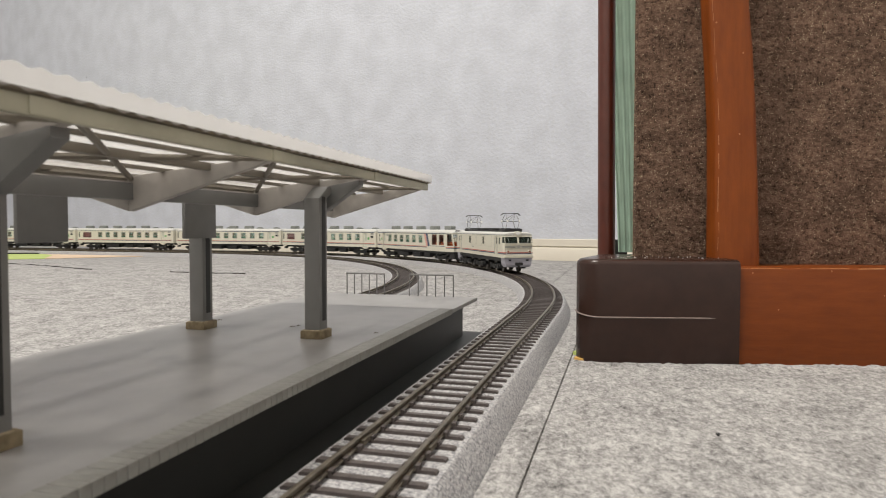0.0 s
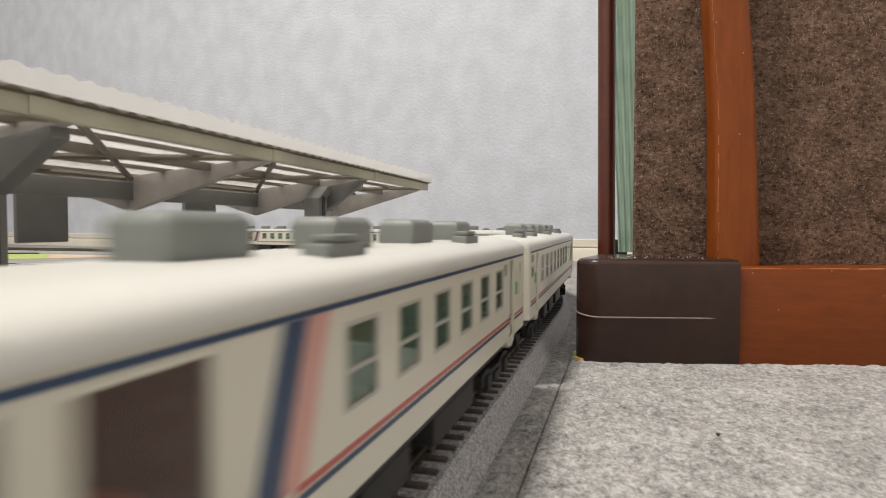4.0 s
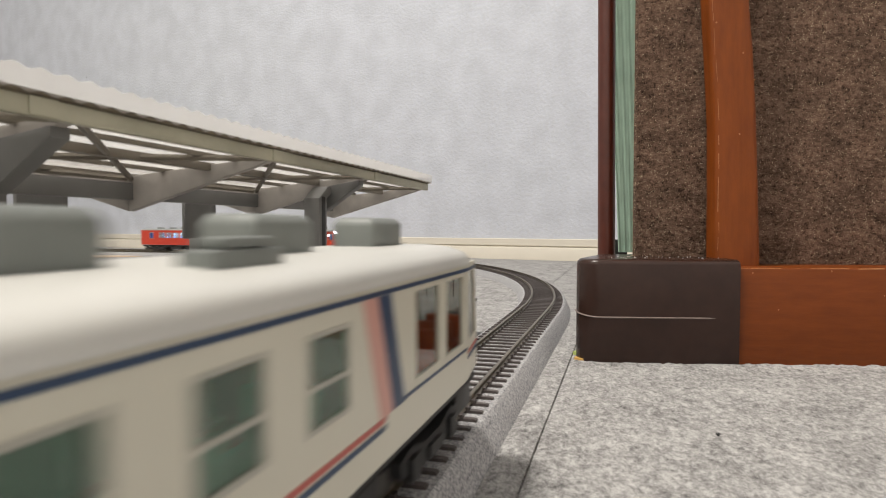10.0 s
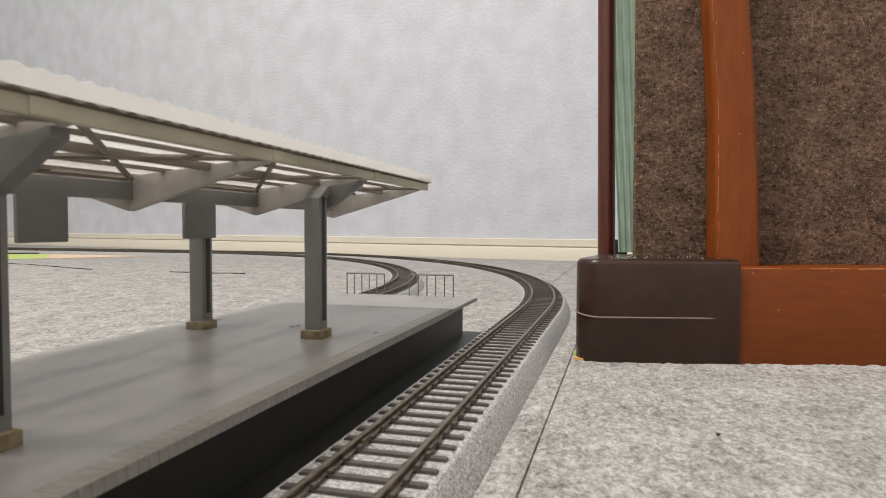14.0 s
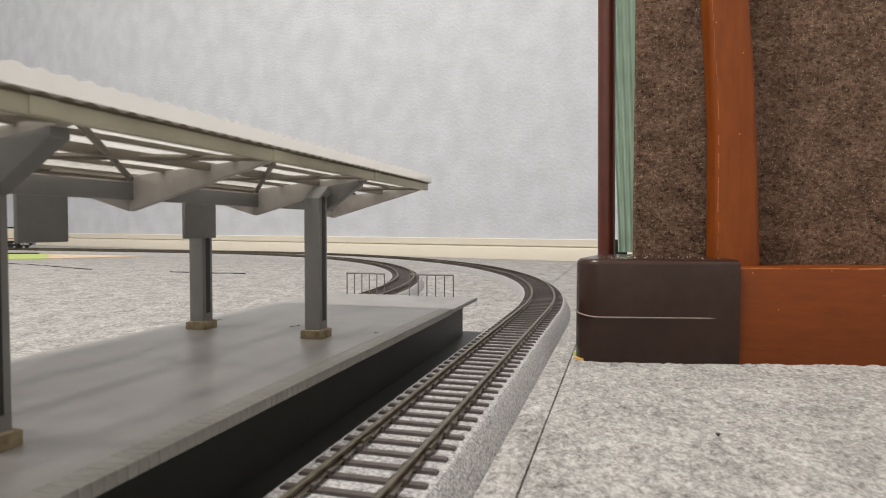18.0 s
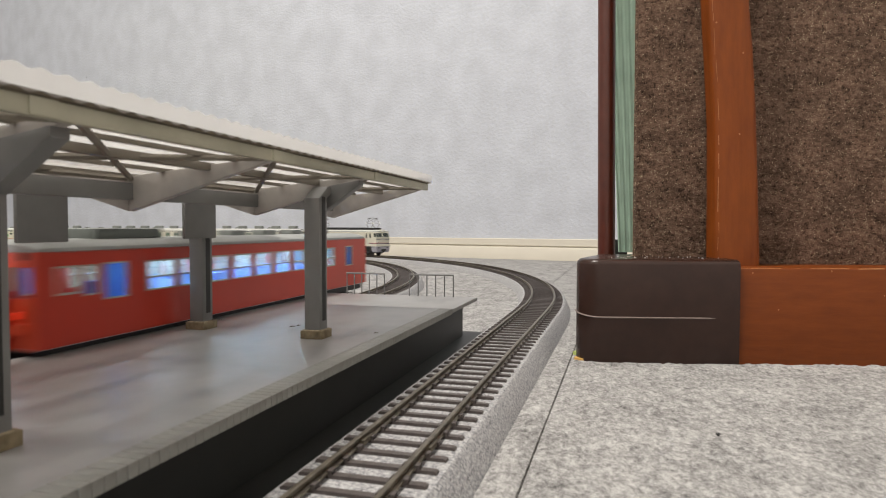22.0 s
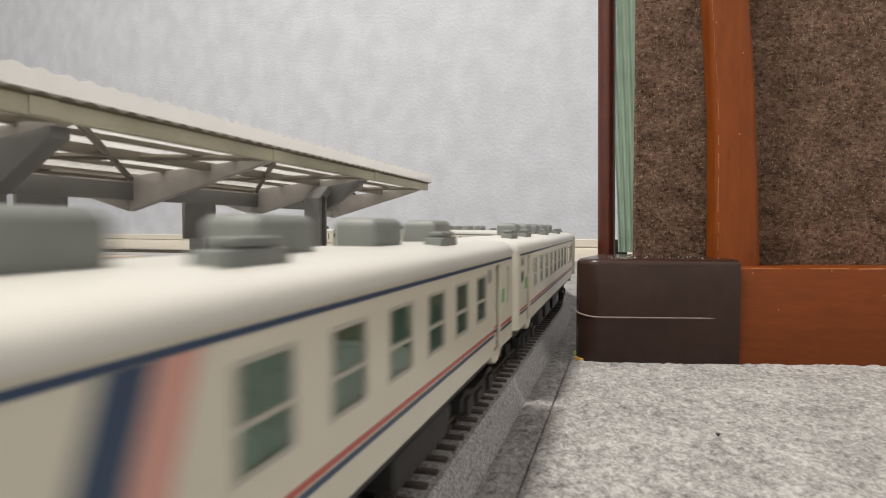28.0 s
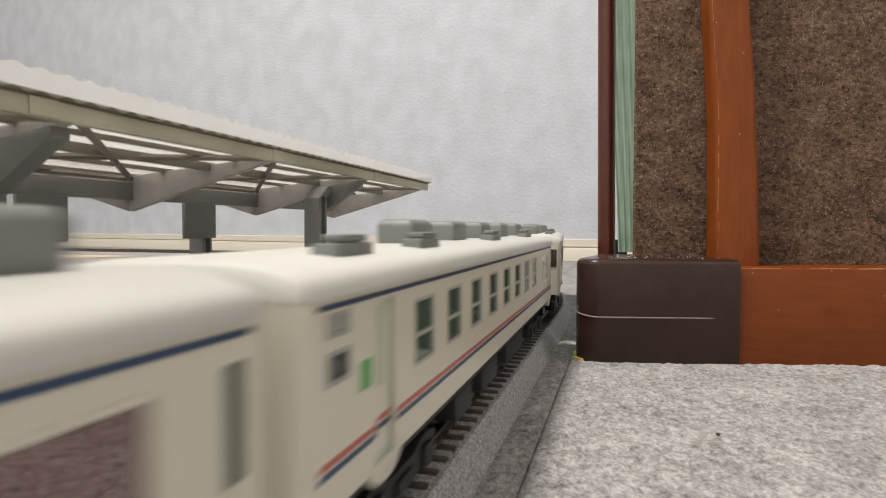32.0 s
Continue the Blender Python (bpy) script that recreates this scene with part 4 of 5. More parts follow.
def lounge_coach(label, turned):
    """An end coach with a raked, glazed observation saloon. Its saloon is at +x, or at -x when turned."""
    ob = thing("observation_coach", label, "model coach", "coaches of the white train")
    sg = -1 if turned else 1
    ZW = 0.0230
    L = 0.2344
    E2 = L / 2

    def f(a, b):  # distances from the saloon end
        return tuple(sorted((sg * (E2 - a), sg * (E2 - b))))

    wins = [(*f(0.0839 + 0.0198 * i, 0.0951 + 0.0198 * i), WZ0, WZ1) for i in range(6)]
    big = [(*f(0.0236, 0.0380), ZW, 0.0390), (*f(0.0422, 0.0574), ZW, 0.0390)]
    door = (*f(0.2049, 0.2139), ZB + 0.0004, 0.0387)
    slit = (*f(0.2239, 0.2279), 0.0255, 0.0378)
    small = (*f(0.1959, 0.2004), 0.0345, 0.0380)
    # the body box ends where the raked saloon front begins
    cut = 0.0194
    x_end = sg * (E2 - cut)
    mid, size = (x_end - sg * E2) / 2, L - cut
    shift = lambda h: (h[0] - mid, h[1] - mid, h[2], h[3])
    holes = [shift(h) for h in wins + big + [door, small, slit]]
    for k in (1, -1):
        sh = side_shell(size, HALF, ZB, ZS, holes)
        sh.v = [(x + mid, y, z) for x, y, z in sh.v]
        part("side_wall", sh if k > 0 else flip(sh), IVORY, ob, smooth=0, weld=True)
        for w in wins:
            window(ob, *w, HALF, k)
        for w in big:
            window(ob, *w, HALF, k, bar=False, frame_m=IVORY, pane_m=GLASSCLEAR)
        recessed_door(ob, door[0], door[1], k, (*f(0.2073, 0.2115), 0.0255, 0.0376))
        window(ob, *slit, HALF, k, bar=False, frame_m=IVORY, pane_m=GLASSCAB)
        door_step(ob, *f(0.2024, 0.2164), k)
        window(ob, *small, HALF, k, bar=False, frame_m=GREYPAINT, pane_m=GREYPAINT)
        y = HALF
        for a, w, m, nm, lb in ((0.0624, 0.0052, BLUE, "blue_slash", "dark blue slanted band"), (0.0680, 0.0050, PINK, "pink_slash", "pink slanted band")):
            q = [(a + 0.0065, 0.0392), (a + w + 0.0065, 0.0392), (a + w, 0.0213), (a, 0.0213)]
            q = [(sg * (E2 - u), z) for u, z in q]
            part(nm, Shape().loft([[(u, k * y, z) for u, z in q], [(u, k * (y + 0.00013), z) for u, z in q]]), m, ob, lb, smooth=0)
        y0, y1 = sorted((k * HALF, k * (HALF + 0.00012)))
        part("green_mark", Shape().box(*f(0.2161, 0.2197), y0, y1, 0.0272, 0.0312), GREEN, ob, "small green square mark", smooth=0)
        # raked saloon flank: pillar frame round one slanted pane
        zb, zt, zs = ZB, ZS, ZW
        lean = lambda z: 0.001 + 0.0045 * max(0.0, (z - zs) / (zt - zs))
        inset = lambda u: HALF - 0.0022 * (1 - u / cut)
        for nm, q, m in (("saloon_sill", [(lean(zb), zb), (cut, zb), (cut, zs), (lean(zs), zs)], IVORY),
                         ("saloon_header", [(lean(0.0390), 0.0390), (cut, 0.0390), (cut, zt), (lean(zt), zt)], IVORY),
                         ("saloon_pillar", [(lean(zs), zs), (lean(zs) + 0.0020, zs), (lean(0.0390) + 0.0020, 0.0390), (lean(0.0390), 0.0390)], IVORY),
                         ("saloon_jamb", [(cut - 0.0026, zs), (cut, zs), (cut, 0.0390), (cut - 0.0026, 0.0390)], IVORY),
                         ("saloon_pane", [(lean(zs) + 0.0020, zs), (cut - 0.0026, zs), (cut - 0.0026, 0.0390), (lean(0.0390) + 0.0020, 0.0390)], GLASSCLEAR)):
            d0, d1 = (0.0004, 0.0006) if m is GLASSCLEAR else (0.0, 0.0008)
            part(nm, Shape().loft([[(sg * (E2 - u), k * (inset(u) - d0), z) for u, z in q], [(sg * (E2 - u), k * (inset(u) - d1), z) for u, z in q]]), m, ob, smooth=0)
        for z0, z1, m, nm in ((*REDBAND, REDLINE, "red_stripe"), (*BLUEBAND, BLUE, "blue_stripe")):
            for x0, x1 in (f(0.0709, 0.2045), f(0.2144, 0.2329)):
                part(nm, Shape().box(x0, x1, y0, y1, z0, z1), m, ob, smooth=0)
            q = [(0.0012, z0), (0.0180, z0), (0.0180, z1), (0.0012, z1)]
            part(nm, Shape().loft([[(sg * (E2 - u), k * inset(u), z) for u, z in q], [(sg * (E2 - u), k * (inset(u) + 0.00013), z) for u, z in q]]), m, ob, smooth=0)
        x0, x1 = f(0.0199, 0.0699)
        part("sill_stripe", Shape().box(x0, x1, y0, y1, 0.0215, 0.0221), BLUE, ob, "thin dark blue sill line", smooth=0)
        q = [(0.0062, 0.0393), (0.0197, 0.0393), (0.0197, 0.0400), (0.0063, 0.0400)]
        part("roofline_stripe", Shape().loft([[(sg * (E2 - u), k * inset(u), z) for u, z in q], [(sg * (E2 - u), k * (inset(u) + 0.00013), z) for u, z in q]]), BLUE, ob, "dark blue roofline stripe", smooth=0)
        x0, x1 = f(0.0199, 0.2329)
        part("roofline_stripe", Shape().box(x0, x1, y0, y1, *TOPLINE), BLUE, ob, "dark blue roofline stripe", smooth=0)
    w = HALF - 0.0022
    fr = lambda z: sg * (E2 - (0.001 + 0.0045 * max(0.0, (z - ZW) / (ZS - ZW))))
    th = sg * 0.0008
    for nm, y0, y1, z0, z1, m in (("front_sill", -w, w, ZB, ZW, IVORY), ("front_header", -w, w, 0.0390, ZS, IVORY), ("front_pillar", -0.0006, 0.0006, ZW, 0.0390, IVORY),
                                  ("front_pane", 0.0006, w - 0.0006, ZW, 0.0390, GLASSCLEAR), ("front_pane", -w + 0.0006, -0.0006, ZW, 0.0390, GLASSCLEAR)):
        t = th if m is IVORY else th * 0.3
        part(nm, Shape().loft([[(fr(z), y, z) for y, z in ((y0, z0), (y1, z0), (y1, z1), (y0, z1))], [(fr(z) - t, y, z) for y, z in ((y0, z0), (y1, z0), (y1, z1), (y0, z1))]]), m, ob, smooth=0)
    for z0, z1, m, nm in ((*REDBAND, REDLINE, "red_stripe"), (*BLUEBAND, BLUE, "blue_stripe")):
        x0, x1 = sorted((sg * (E2 - 0.001), sg * (E2 - 0.0008)))
        part(nm, Shape().box(x0, x1, -w, w, z0, z1), m, ob, smooth=0)
    rounded_end(ob, -sg * E2, -sg, True)
    rings = [roof_ring(-sg * (E2 + 0.0017), HALF - 0.0016, ZS, ZR, drop=0.0018), roof_ring(-sg * (E2 + 0.0010), HALF - 0.0003, ZS, ZR, drop=0.0006), roof_ring(-sg * (E2 - 0.001), HALF + 0.0004, ZS, ZR), roof_ring(sg * (E2 - cut), HALF + 0.0004, ZS, ZR), roof_ring(sg * (E2 - 0.0185), HALF - 0.0003, ZS, ZR, drop=0.0002), roof_ring(sg * (E2 - 0.0066), HALF - 0.0020, ZS, ZR, drop=0.0031), roof_ring(sg * (E2 - 0.0050), HALF - 0.0024, ZS, ZR, drop=0.0035)]
    part("roof", Shape().loft(rings), IVORY_ROOF, ob, "white roof rounded over the saloon")
    for k in (-1, 1):
        q = [(0.0215, 0.0008, ZR - 0.0002), (0.0205, 0.0092, ZR - 0.0012), (0.0085, 0.0100, ZR - 0.0033), (0.0085, 0.0008, ZR - 0.0023)]
        part("roof_light", Shape().loft([[(sg * (E2 - u), k * y, z + d) for u, y, z in q] for d in (0.0, 0.0005)]), GLASSDARK, ob, "dark raked upper window", smooth=0)
    part("floor_board", Shape().box(*f(0.004, 0.2329), -HALF + 0.003, HALF - 0.003, 0.0148, 0.0160), INSIDERED, ob)
    part("partition", Shape().box(*f(0.0649, 0.0659), -HALF + 0.001, HALF - 0.001, 0.0165, 0.040), INSIDERED, ob)
    arm = Shape().box(-0.0045, 0.0045, -0.005, 0.005, 0.0161, 0.0215).box(-0.0045, -0.0025, -0.005, 0.005, 0.0215, 0.0275)
    me = arm.mesh("armchair", ORANGE, 0.0008)
    for u in (0.009, 0.021, 0.033, 0.048):
        for y in (-0.0085, 0.0085):
            part("armchair", me, None, ob, "orange lounge armchair").matrix_basis = Matrix.Translation((sg * (E2 - u), y, 0))
    seats(ob, [sg * (E2 - 0.0895 - 0.0198 * i) for i in range(6)], SEATGREEN)
    roof_units(ob, [sg * (E2 - 0.0349 - 0.0413 * i) for i in range(5)])
    roof_fans(ob, [sg * (E2 - 0.0974), sg * (E2 - 0.1784)])
    underside(ob, E2, [(-0.05, -0.015), (0.0, 0.022), (0.034, 0.05)])
    part("tail_coupler", Shape().box(*sorted((sg * (E2 + 0.0001), sg * (E2 + 0.0024))), -0.0025, 0.0025, 0.007, 0.011), BLACK, ob)
    part("skirt", Shape().box(*f(0.001, 0.016), -HALF + 0.0035, HALF - 0.0035, 0.0045, 0.0145), BLACK, ob, bevel=0.0006)
    return ob, [bogie(ob, x, 0.026) for x in (0.080, -0.080)]


# ---- the electric locomotive ----
def pantograph(parent, x):
    p = part("pantograph", Shape().box(x - 0.009, x + 0.009, -0.0085, -0.0078, 0.0470, 0.0477).box(x - 0.009, x + 0.009, 0.0078, 0.0085, 0.0470, 0.0477).box(x - 0.009, x - 0.0083, -0.0078, 0.0078, 0.0470, 0.0477).box(x + 0.0083, x + 0.009, -0.0078, 0.0078, 0.0470, 0.0477), UNDER, parent, "folding diamond pantograph")
    knee = 0.0555
    top = 0.0640
    arms = Shape()
    for y in (-0.0070, 0.0070):
        for k in (-1, 1):
            arms.rod((x + k * 0.0035, y, 0.0475), (x + k * 0.0095, y, knee), 0.00030, 6)
            arms.rod((x + k * 0.0095, y, knee), (x + k * 0.0012, y * 0.8, top), 0.00022, 6)
    for k in (-1, 1):
        arms.rod((x + k * 0.0095, -0.0075, knee), (x + k * 0.0095, 0.0075, knee), 0.0003, 6)
        arms.rod((x + k * 0.0095, -0.0065, knee), (x + k * 0.0012, 0.0055, top), 0.00022, 6)
    part("arm_frame", arms, UNDER, p)
    for k in (-1, 1):
        sh = Shape()
        for a, b in (((-0.0112, top - 0.0022), (-0.0084, top)), ((-0.0084, top), (0.0084, top)), ((0.0084, top), (0.0112, top - 0.0022))):
            sh.rod((x + k * 0.0014, a[0], a[1] + 0.0004), (x + k * 0.0014, b[0], b[1] + 0.0004), 0.00036, 6)
        part("contact_strip", sh, UNDER, p)
    for y in (-0.007, 0.007):
        for k in (-1, 1):
            part("knee_joint", Shape().box(x + k * 0.0095 - 0.0009, x + k * 0.0095 + 0.0009, y - 0.0007, y + 0.0007, knee - 0.0008, knee + 0.0012), LENS, p)


def locomotive():
    LL, H2 = 0.1860, 0.0170
    e = LL / 2
    ob = thing("electric_locomotive", "ivory model electric locomotive with blue and red stripes", "model locomotive")
    zb, zs, zr = 0.0160, 0.0412, 0.0442
    cab = 0.0045
    WB, WT = 0.0322, 0.0385  # the cab's window band
    wins = [(0.0190, 0.0270, 0.0291, 0.0387), (-0.0352, -0.0262, 0.0291, 0.0387)]
    cabw = [(e - 0.0160, e - 0.0110, 0.0300, 0.0385), (-e + 0.0110, -e + 0.0160, 0.0300, 0.0385)]
    doors = [(e - 0.0250, e - 0.0208, 0.0300, 0.0385), (-e + 0.0208, -e + 0.0250, 0.0300, 0.0385)]
    for k in (1, -1):
        sh = side_shell(LL - 2 * cab, H2, zb, zs, wins + cabw + doors)
        part("side_wall", sh if k > 0 else flip(sh), IVORY, ob, smooth=0, weld=True)
        for w in wins + cabw + doors:
            window(ob, *w, H2, k, bar=False, frame_m=IVORY, pane_m=GLASSCAB)
        y0, y1 = sorted((k * H2, k * (H2 + 0.00015)))
        for a, b in ((-0.0240, -0.0055), (0.0290, 0.0530), (-0.0030, 0.0165)):
            part("panel_seam", Shape().box(a, b, y0, y1, 0.0272, 0.0274).box(a, b, y0, y1, 0.0392, 0.0394).box(a, a + 0.0002, y0, y1, 0.0274, 0.0392).box(b - 0.0002, b, y0, y1, 0.0274, 0.0392), FRAME, ob, smooth=0)
        part("number_bar", Shape().box(-0.022, -0.013, y0, y1, 0.0250, 0.0260), GREYPAINT, ob, "small grey bar of lettering", smooth=0)
        x0, x1 = -e + cab, e - cab
        part("roofline_stripe", Shape().box(x0, x1, y0, y1, 0.0404, 0.0410), BLUE, ob, "dark blue roofline stripe", smooth=0)
        part("red_stripe", Shape().box(x0 + 0.024, x1 - 0.024, y0, y1, 0.0212, 0.0221), REDLINE, ob, smooth=0)
        part("blue_stripe", Shape().box(x0 + 0.024, x1 - 0.024, y0, y1, 0.0200, 0.0209), BLUE, ob, smooth=0)
        for a, b in ((x0, x0 + 0.0125), (x1 - 0.0125, x1)):
            part("red_stripe", Shape().box(a, b, y0, y1, 0.0212, 0.0221), REDLINE, ob, smooth=0)
            part("blue_stripe", Shape().box(a, b, y0, y1, 0.0200, 0.0209), BLUE, ob, smooth=0)
        for x in (e - 0.0272, e - 0.0186, -e + 0.0186, -e + 0.0272):
            part("handrail", Shape().rod((x, k * (H2 + 0.0009), 0.0195), (x, k * (H2 + 0.0009), 0.0375), 0.0003, 6), SILVER, ob)
        for x in (e - 0.0229, -e + 0.0229):
            part("door_gutter", Shape().prism([(k * H2, 0.0391), (k * (H2 + 0.0008), 0.0391), (k * (H2 + 0.0008), 0.0396), (k * H2, 0.0397)], x - 0.0045, x + 0.0045), IVORY, ob)
    for sg in (1, -1):
        w = H2 - 0.0016
        fx = lambda z: sg * (e - 0.0026 * max(0.0, (z - 0.0305) / (zs - 0.0305)))
        back = sg * (e - cab)

        def plate(nm, y0, y1, z0, z1, m, out=0.0, depth=0.0007, lb="", par=ob):
            r = lambda o: [(fx(z) + sg * o, y, z) for y, z in ((y0, z0), (y1, z0), (y1, z1), (y0, z1))]
            return part(nm, Shape().loft([r(out), r(out - depth)]), m, par, lb, smooth=0)

        plate("front_panel", -w, w, zb, WB, IVORY)
        plate("front_brow", -w, w, WT, zs, IVORY)
        plate("front_post", -0.0010, 0.0010, WB, WT, IVORY)
        plate("front_ledge", -w, w, 0.0300, 0.0306, IVORY, 0.0007, 0.0007, "thin ivory ledge under the windscreens")
        for k in (-1, 1):
            y0, y1 = sorted((k * (w - 0.0007), k * w))
            plate("front_post", y0, y1, WB, WT, IVORY)
            y0, y1 = sorted((k * 0.0010, k * (w - 0.0007)))
            pn = plate("windscreen", y0, y1, WB, WT, GLASSCAB, -0.0003, 0.0002)
            plate("windscreen_frame", y0, y1, WB - 0.0006, WB, SILVER, 0.0003, 0.0003, "thin silver windscreen frame", pn)
            wy = k * 0.0105
            part("wiper", Shape().rod((fx(WB) + sg * 0.0004, wy, WB + 0.0003), (fx(WT - 0.002) + sg * 0.0004, wy + k * 0.0012, WT - 0.0015), 0.00022, 5), SILVER, pn)
            y0, y1 = sorted((k * 0.0042, k * (w - 0.0002)))
            plate("vent_band", y0, y1, 0.0270, 0.0288, GREYPAINT, 0.0003, 0.0003, "grey louvre band")
            plate("crest_wing", *sorted((k * 0.0012, k * 0.0040)), 0.0281, 0.0288, SILVER, 0.0004, 0.0004)
            ring = lambda z, o: [(fx(z) + (back - fx(z)) * (1 - math.cos(a)) - sg * o * math.cos(a), k * (w - o * math.sin(a) + (H2 - w) * math.sin(a)), z) for a in (0.0, 0.4, 0.8, 1.2, math.pi / 2)]
            cq = lambda z, o=0.0007: ring(z, 0.0) + ring(z, o)[::-1]
            part("corner_panel", Shape().loft([cq(zb), cq(0.0305), cq(WB)]), IVORY, ob)
            part("corner_panel", Shape().loft([cq(WT), cq(zs)]), IVORY, ob)
            part("corner_pane", Shape().loft([cq(WB, 0.0003), cq(WT, 0.0003)]), GLASSCAB, ob)
            for z0, z1, m, nm in ((0.0212, 0.0221, REDLINE, "red_stripe"), (0.0200, 0.0209, BLUE, "blue_stripe"), (0.0404, 0.0410, BLUE, "roofline_stripe")):
                part(nm, Shape().loft([ring(z, -0.00013) + ring(z, 0.0)[::-1] for z in (z0, z1)]), m, ob)
            mk = part("marker_lamp", Shape().rod((sg * (e - 0.0005), k * 0.0122, 0.0229), (sg * (e + 0.0016), k * 0.0122, 0.0229), 0.0014, 14), IVORY, ob)
            part("lens", Shape().rod((sg * (e + 0.00161), k * 0.0122, 0.0229), (sg * (e + 0.0018), k * 0.0122, 0.0229), 0.0010, 12), SEATRED, mk)
            part("grab_iron", Shape().rod((sg * (e + 0.0016), k * 0.0142, 0.0190), (sg * (e + 0.0016), k * 0.0142, 0.0262), 0.00025, 6), LENS, ob)
        plate("red_stripe", -w, w, 0.0212, 0.0221, REDLINE, 0.00013, 0.00013)
        plate("blue_stripe", -w, w, 0.0200, 0.0209, BLUE, 0.00013, 0.00013)
        for a, b in ((-w, -0.0046), (0.0046, w)):
            plate("roofline_stripe", a, b, 0.0404, 0.0410, BLUE, 0.00013, 0.00013)
        plate("emblem", -0.0011, 0.0011, 0.0266, 0.0296, SILVER, 0.0006, 0.0006, "small silver crest")
        x0, x1 = sorted((sg * (e - 0.0045), sg * (e + 0.0016)))
        step = part("front_step", Shape().box(x0, x1, -H2 + 0.0003, H2 - 0.0003, 0.0160, 0.0187), IVORY, ob, bevel=0.0005)
        part("step_rail", Shape().rod((sg * (e + 0.0014), -H2 + 0.003, 0.0196), (sg * (e + 0.0014), H2 - 0.003, 0.0196), 0.00025, 6), LENS, step)
        sk = Shape().loft([[(sg * (e - 0.002), -0.0136, 0.0058), (sg * (e - 0.002), 0.0136, 0.0058), (sg * (e - 0.012), 0.0136, 0.0060), (sg * (e - 0.012), -0.0136, 0.0060)],
                           [(sg * (e + 0.0002), -0.0150, 0.0085), (sg * (e + 0.0002), 0.0150, 0.0085), (sg * (e - 0.012), 0.0150, 0.0085), (sg * (e - 0.012), -0.0150, 0.0085)],
                           [(sg * (e + 0.0004), -0.0157, 0.0159), (sg * (e + 0.0004), 0.0157, 0.0159), (sg * (e - 0.012), 0.0157, 0.0159), (sg * (e - 0.012), -0.0157, 0.0159)]])
        skirt_ob = part("front_skirt", sk, LAVENDER, ob, "pale lavender front skirt", bevel=0.0006)
        for k in (-1, 1):
            x0, x1 = sorted((sg * (e - 0.001), sg * (e + 0.0009)))
            y0, y1 = sorted((k * 0.0085, k * 0.0112))
            part("jumper_socket", Shape().box(x0, x1, y0, y1, 0.0128, 0.0144), BLACK, skirt_ob)
        x0, x1 = sorted((sg * (e - 0.001), sg * (e + 0.0040)))
        part("coupler", Shape().box(x0, x1, -0.0040, 0.0040, 0.0080, 0.0112).box(x0, x1, -0.0008, 0.0008, 0.0062, 0.0080), BLACK, ob, bevel=0.0005)
        hx = sg * (e - 0.0022)
        oval = lambda x, a, b: [(x, a * math.cos(2 * math.pi * i / 24), 0.0425 + b * math.sin(2 * math.pi * i / 24)) for i in range(24)]
        h = part("headlight_case", Shape().loft([oval(hx - sg * 0.009, 0.0036, 0.0018), oval(hx - sg * 0.0005, 0.0040, 0.0023), oval(hx + sg * 0.0008, 0.0040, 0.0023)]), IVORY, ob, "ivory oval headlight housing")
        part("headlight", Shape().loft([oval(hx + sg * 0.00081, 0.0031, 0.0018), oval(hx + sg * 0.0013, 0.0028, 0.0016)]), LENS, h, "oval white headlight lens")
        part("cab_wall", Shape().box(*sorted((sg * (e - 0.03), sg * (e - 0.031))), -H2 + 0.001, H2 - 0.001, 0.0165, zs), INSIDE, ob)
        part("control_desk", Shape().box(*sorted((sg * (e - 0.0075), sg * (e - 0.0045))), -0.014, 0.014, 0.0165, 0.0312), INSIDE, ob)
        part("driver_seat", Shape().box(*sorted((sg * (e - 0.0125), sg * (e - 0.0110))), 0.004, 0.009, 0.0200, 0.0352), INSIDERED, ob, bevel=0.0005)
    rings = [roof_ring(sg_x, hw, zs, zr, drop=d) for sg_x, hw, d in ((-e + 0.0023, H2 - 0.0016, 0.0016), (-e + 0.0050, H2 - 0.0002, 0.0006), (-e + 0.010, H2 + 0.0004, 0.0), (e - 0.010, H2 + 0.0004, 0.0), (e - 0.0050, H2 - 0.0002, 0.0006), (e - 0.0023, H2 - 0.0016, 0.0016))]
    part("roof", Shape().loft(rings), IVORY_ROOF, ob, "ivory roof")
    part("roof_walk", Shape().box(-0.058, 0.058, -0.0105, 0.0105, zr - 0.001, zr + 0.0018), UNDER, ob, bevel=0.0005)
    for a, b in ((-0.045, -0.02), (-0.016, 0.012), (0.016, 0.046)):
        part("roof_hatch", Shape().box(a, b, -0.009, 0.009, zr + 0.0019, zr + 0.0038), UNDER, ob, bevel=0.0006)
    for x in (-0.068, 0.068):
        pantograph(ob, x)
        part("pantograph_base", Shape().box(x - 0.011, x + 0.011, -0.0098, 0.0098, zr - 0.001, zr + 0.0030), UNDER, ob, bevel=0.0004)
        for y in (-0.009, 0.009):
            for dx in (-0.008, 0.008):
                part("insulator", Shape().rod((x + dx, y, zr), (x + dx, y, zr + 0.0034), 0.0007, 8), LENS, ob)
    part("floor_frame", Shape().box(-e + 0.004, e - 0.004, -0.0152, 0.0152, 0.0115, 0.0159), UNDER, ob)
    part("body_core", Shape().box(-e + 0.034, e - 0.034, -0.012, 0.012, 0.0165, 0.0385), INSIDE, ob)
    return ob, [bogie(ob, x, 0.030, wheel=0.0066) for x in (0.060, 0.0, -0.060)]


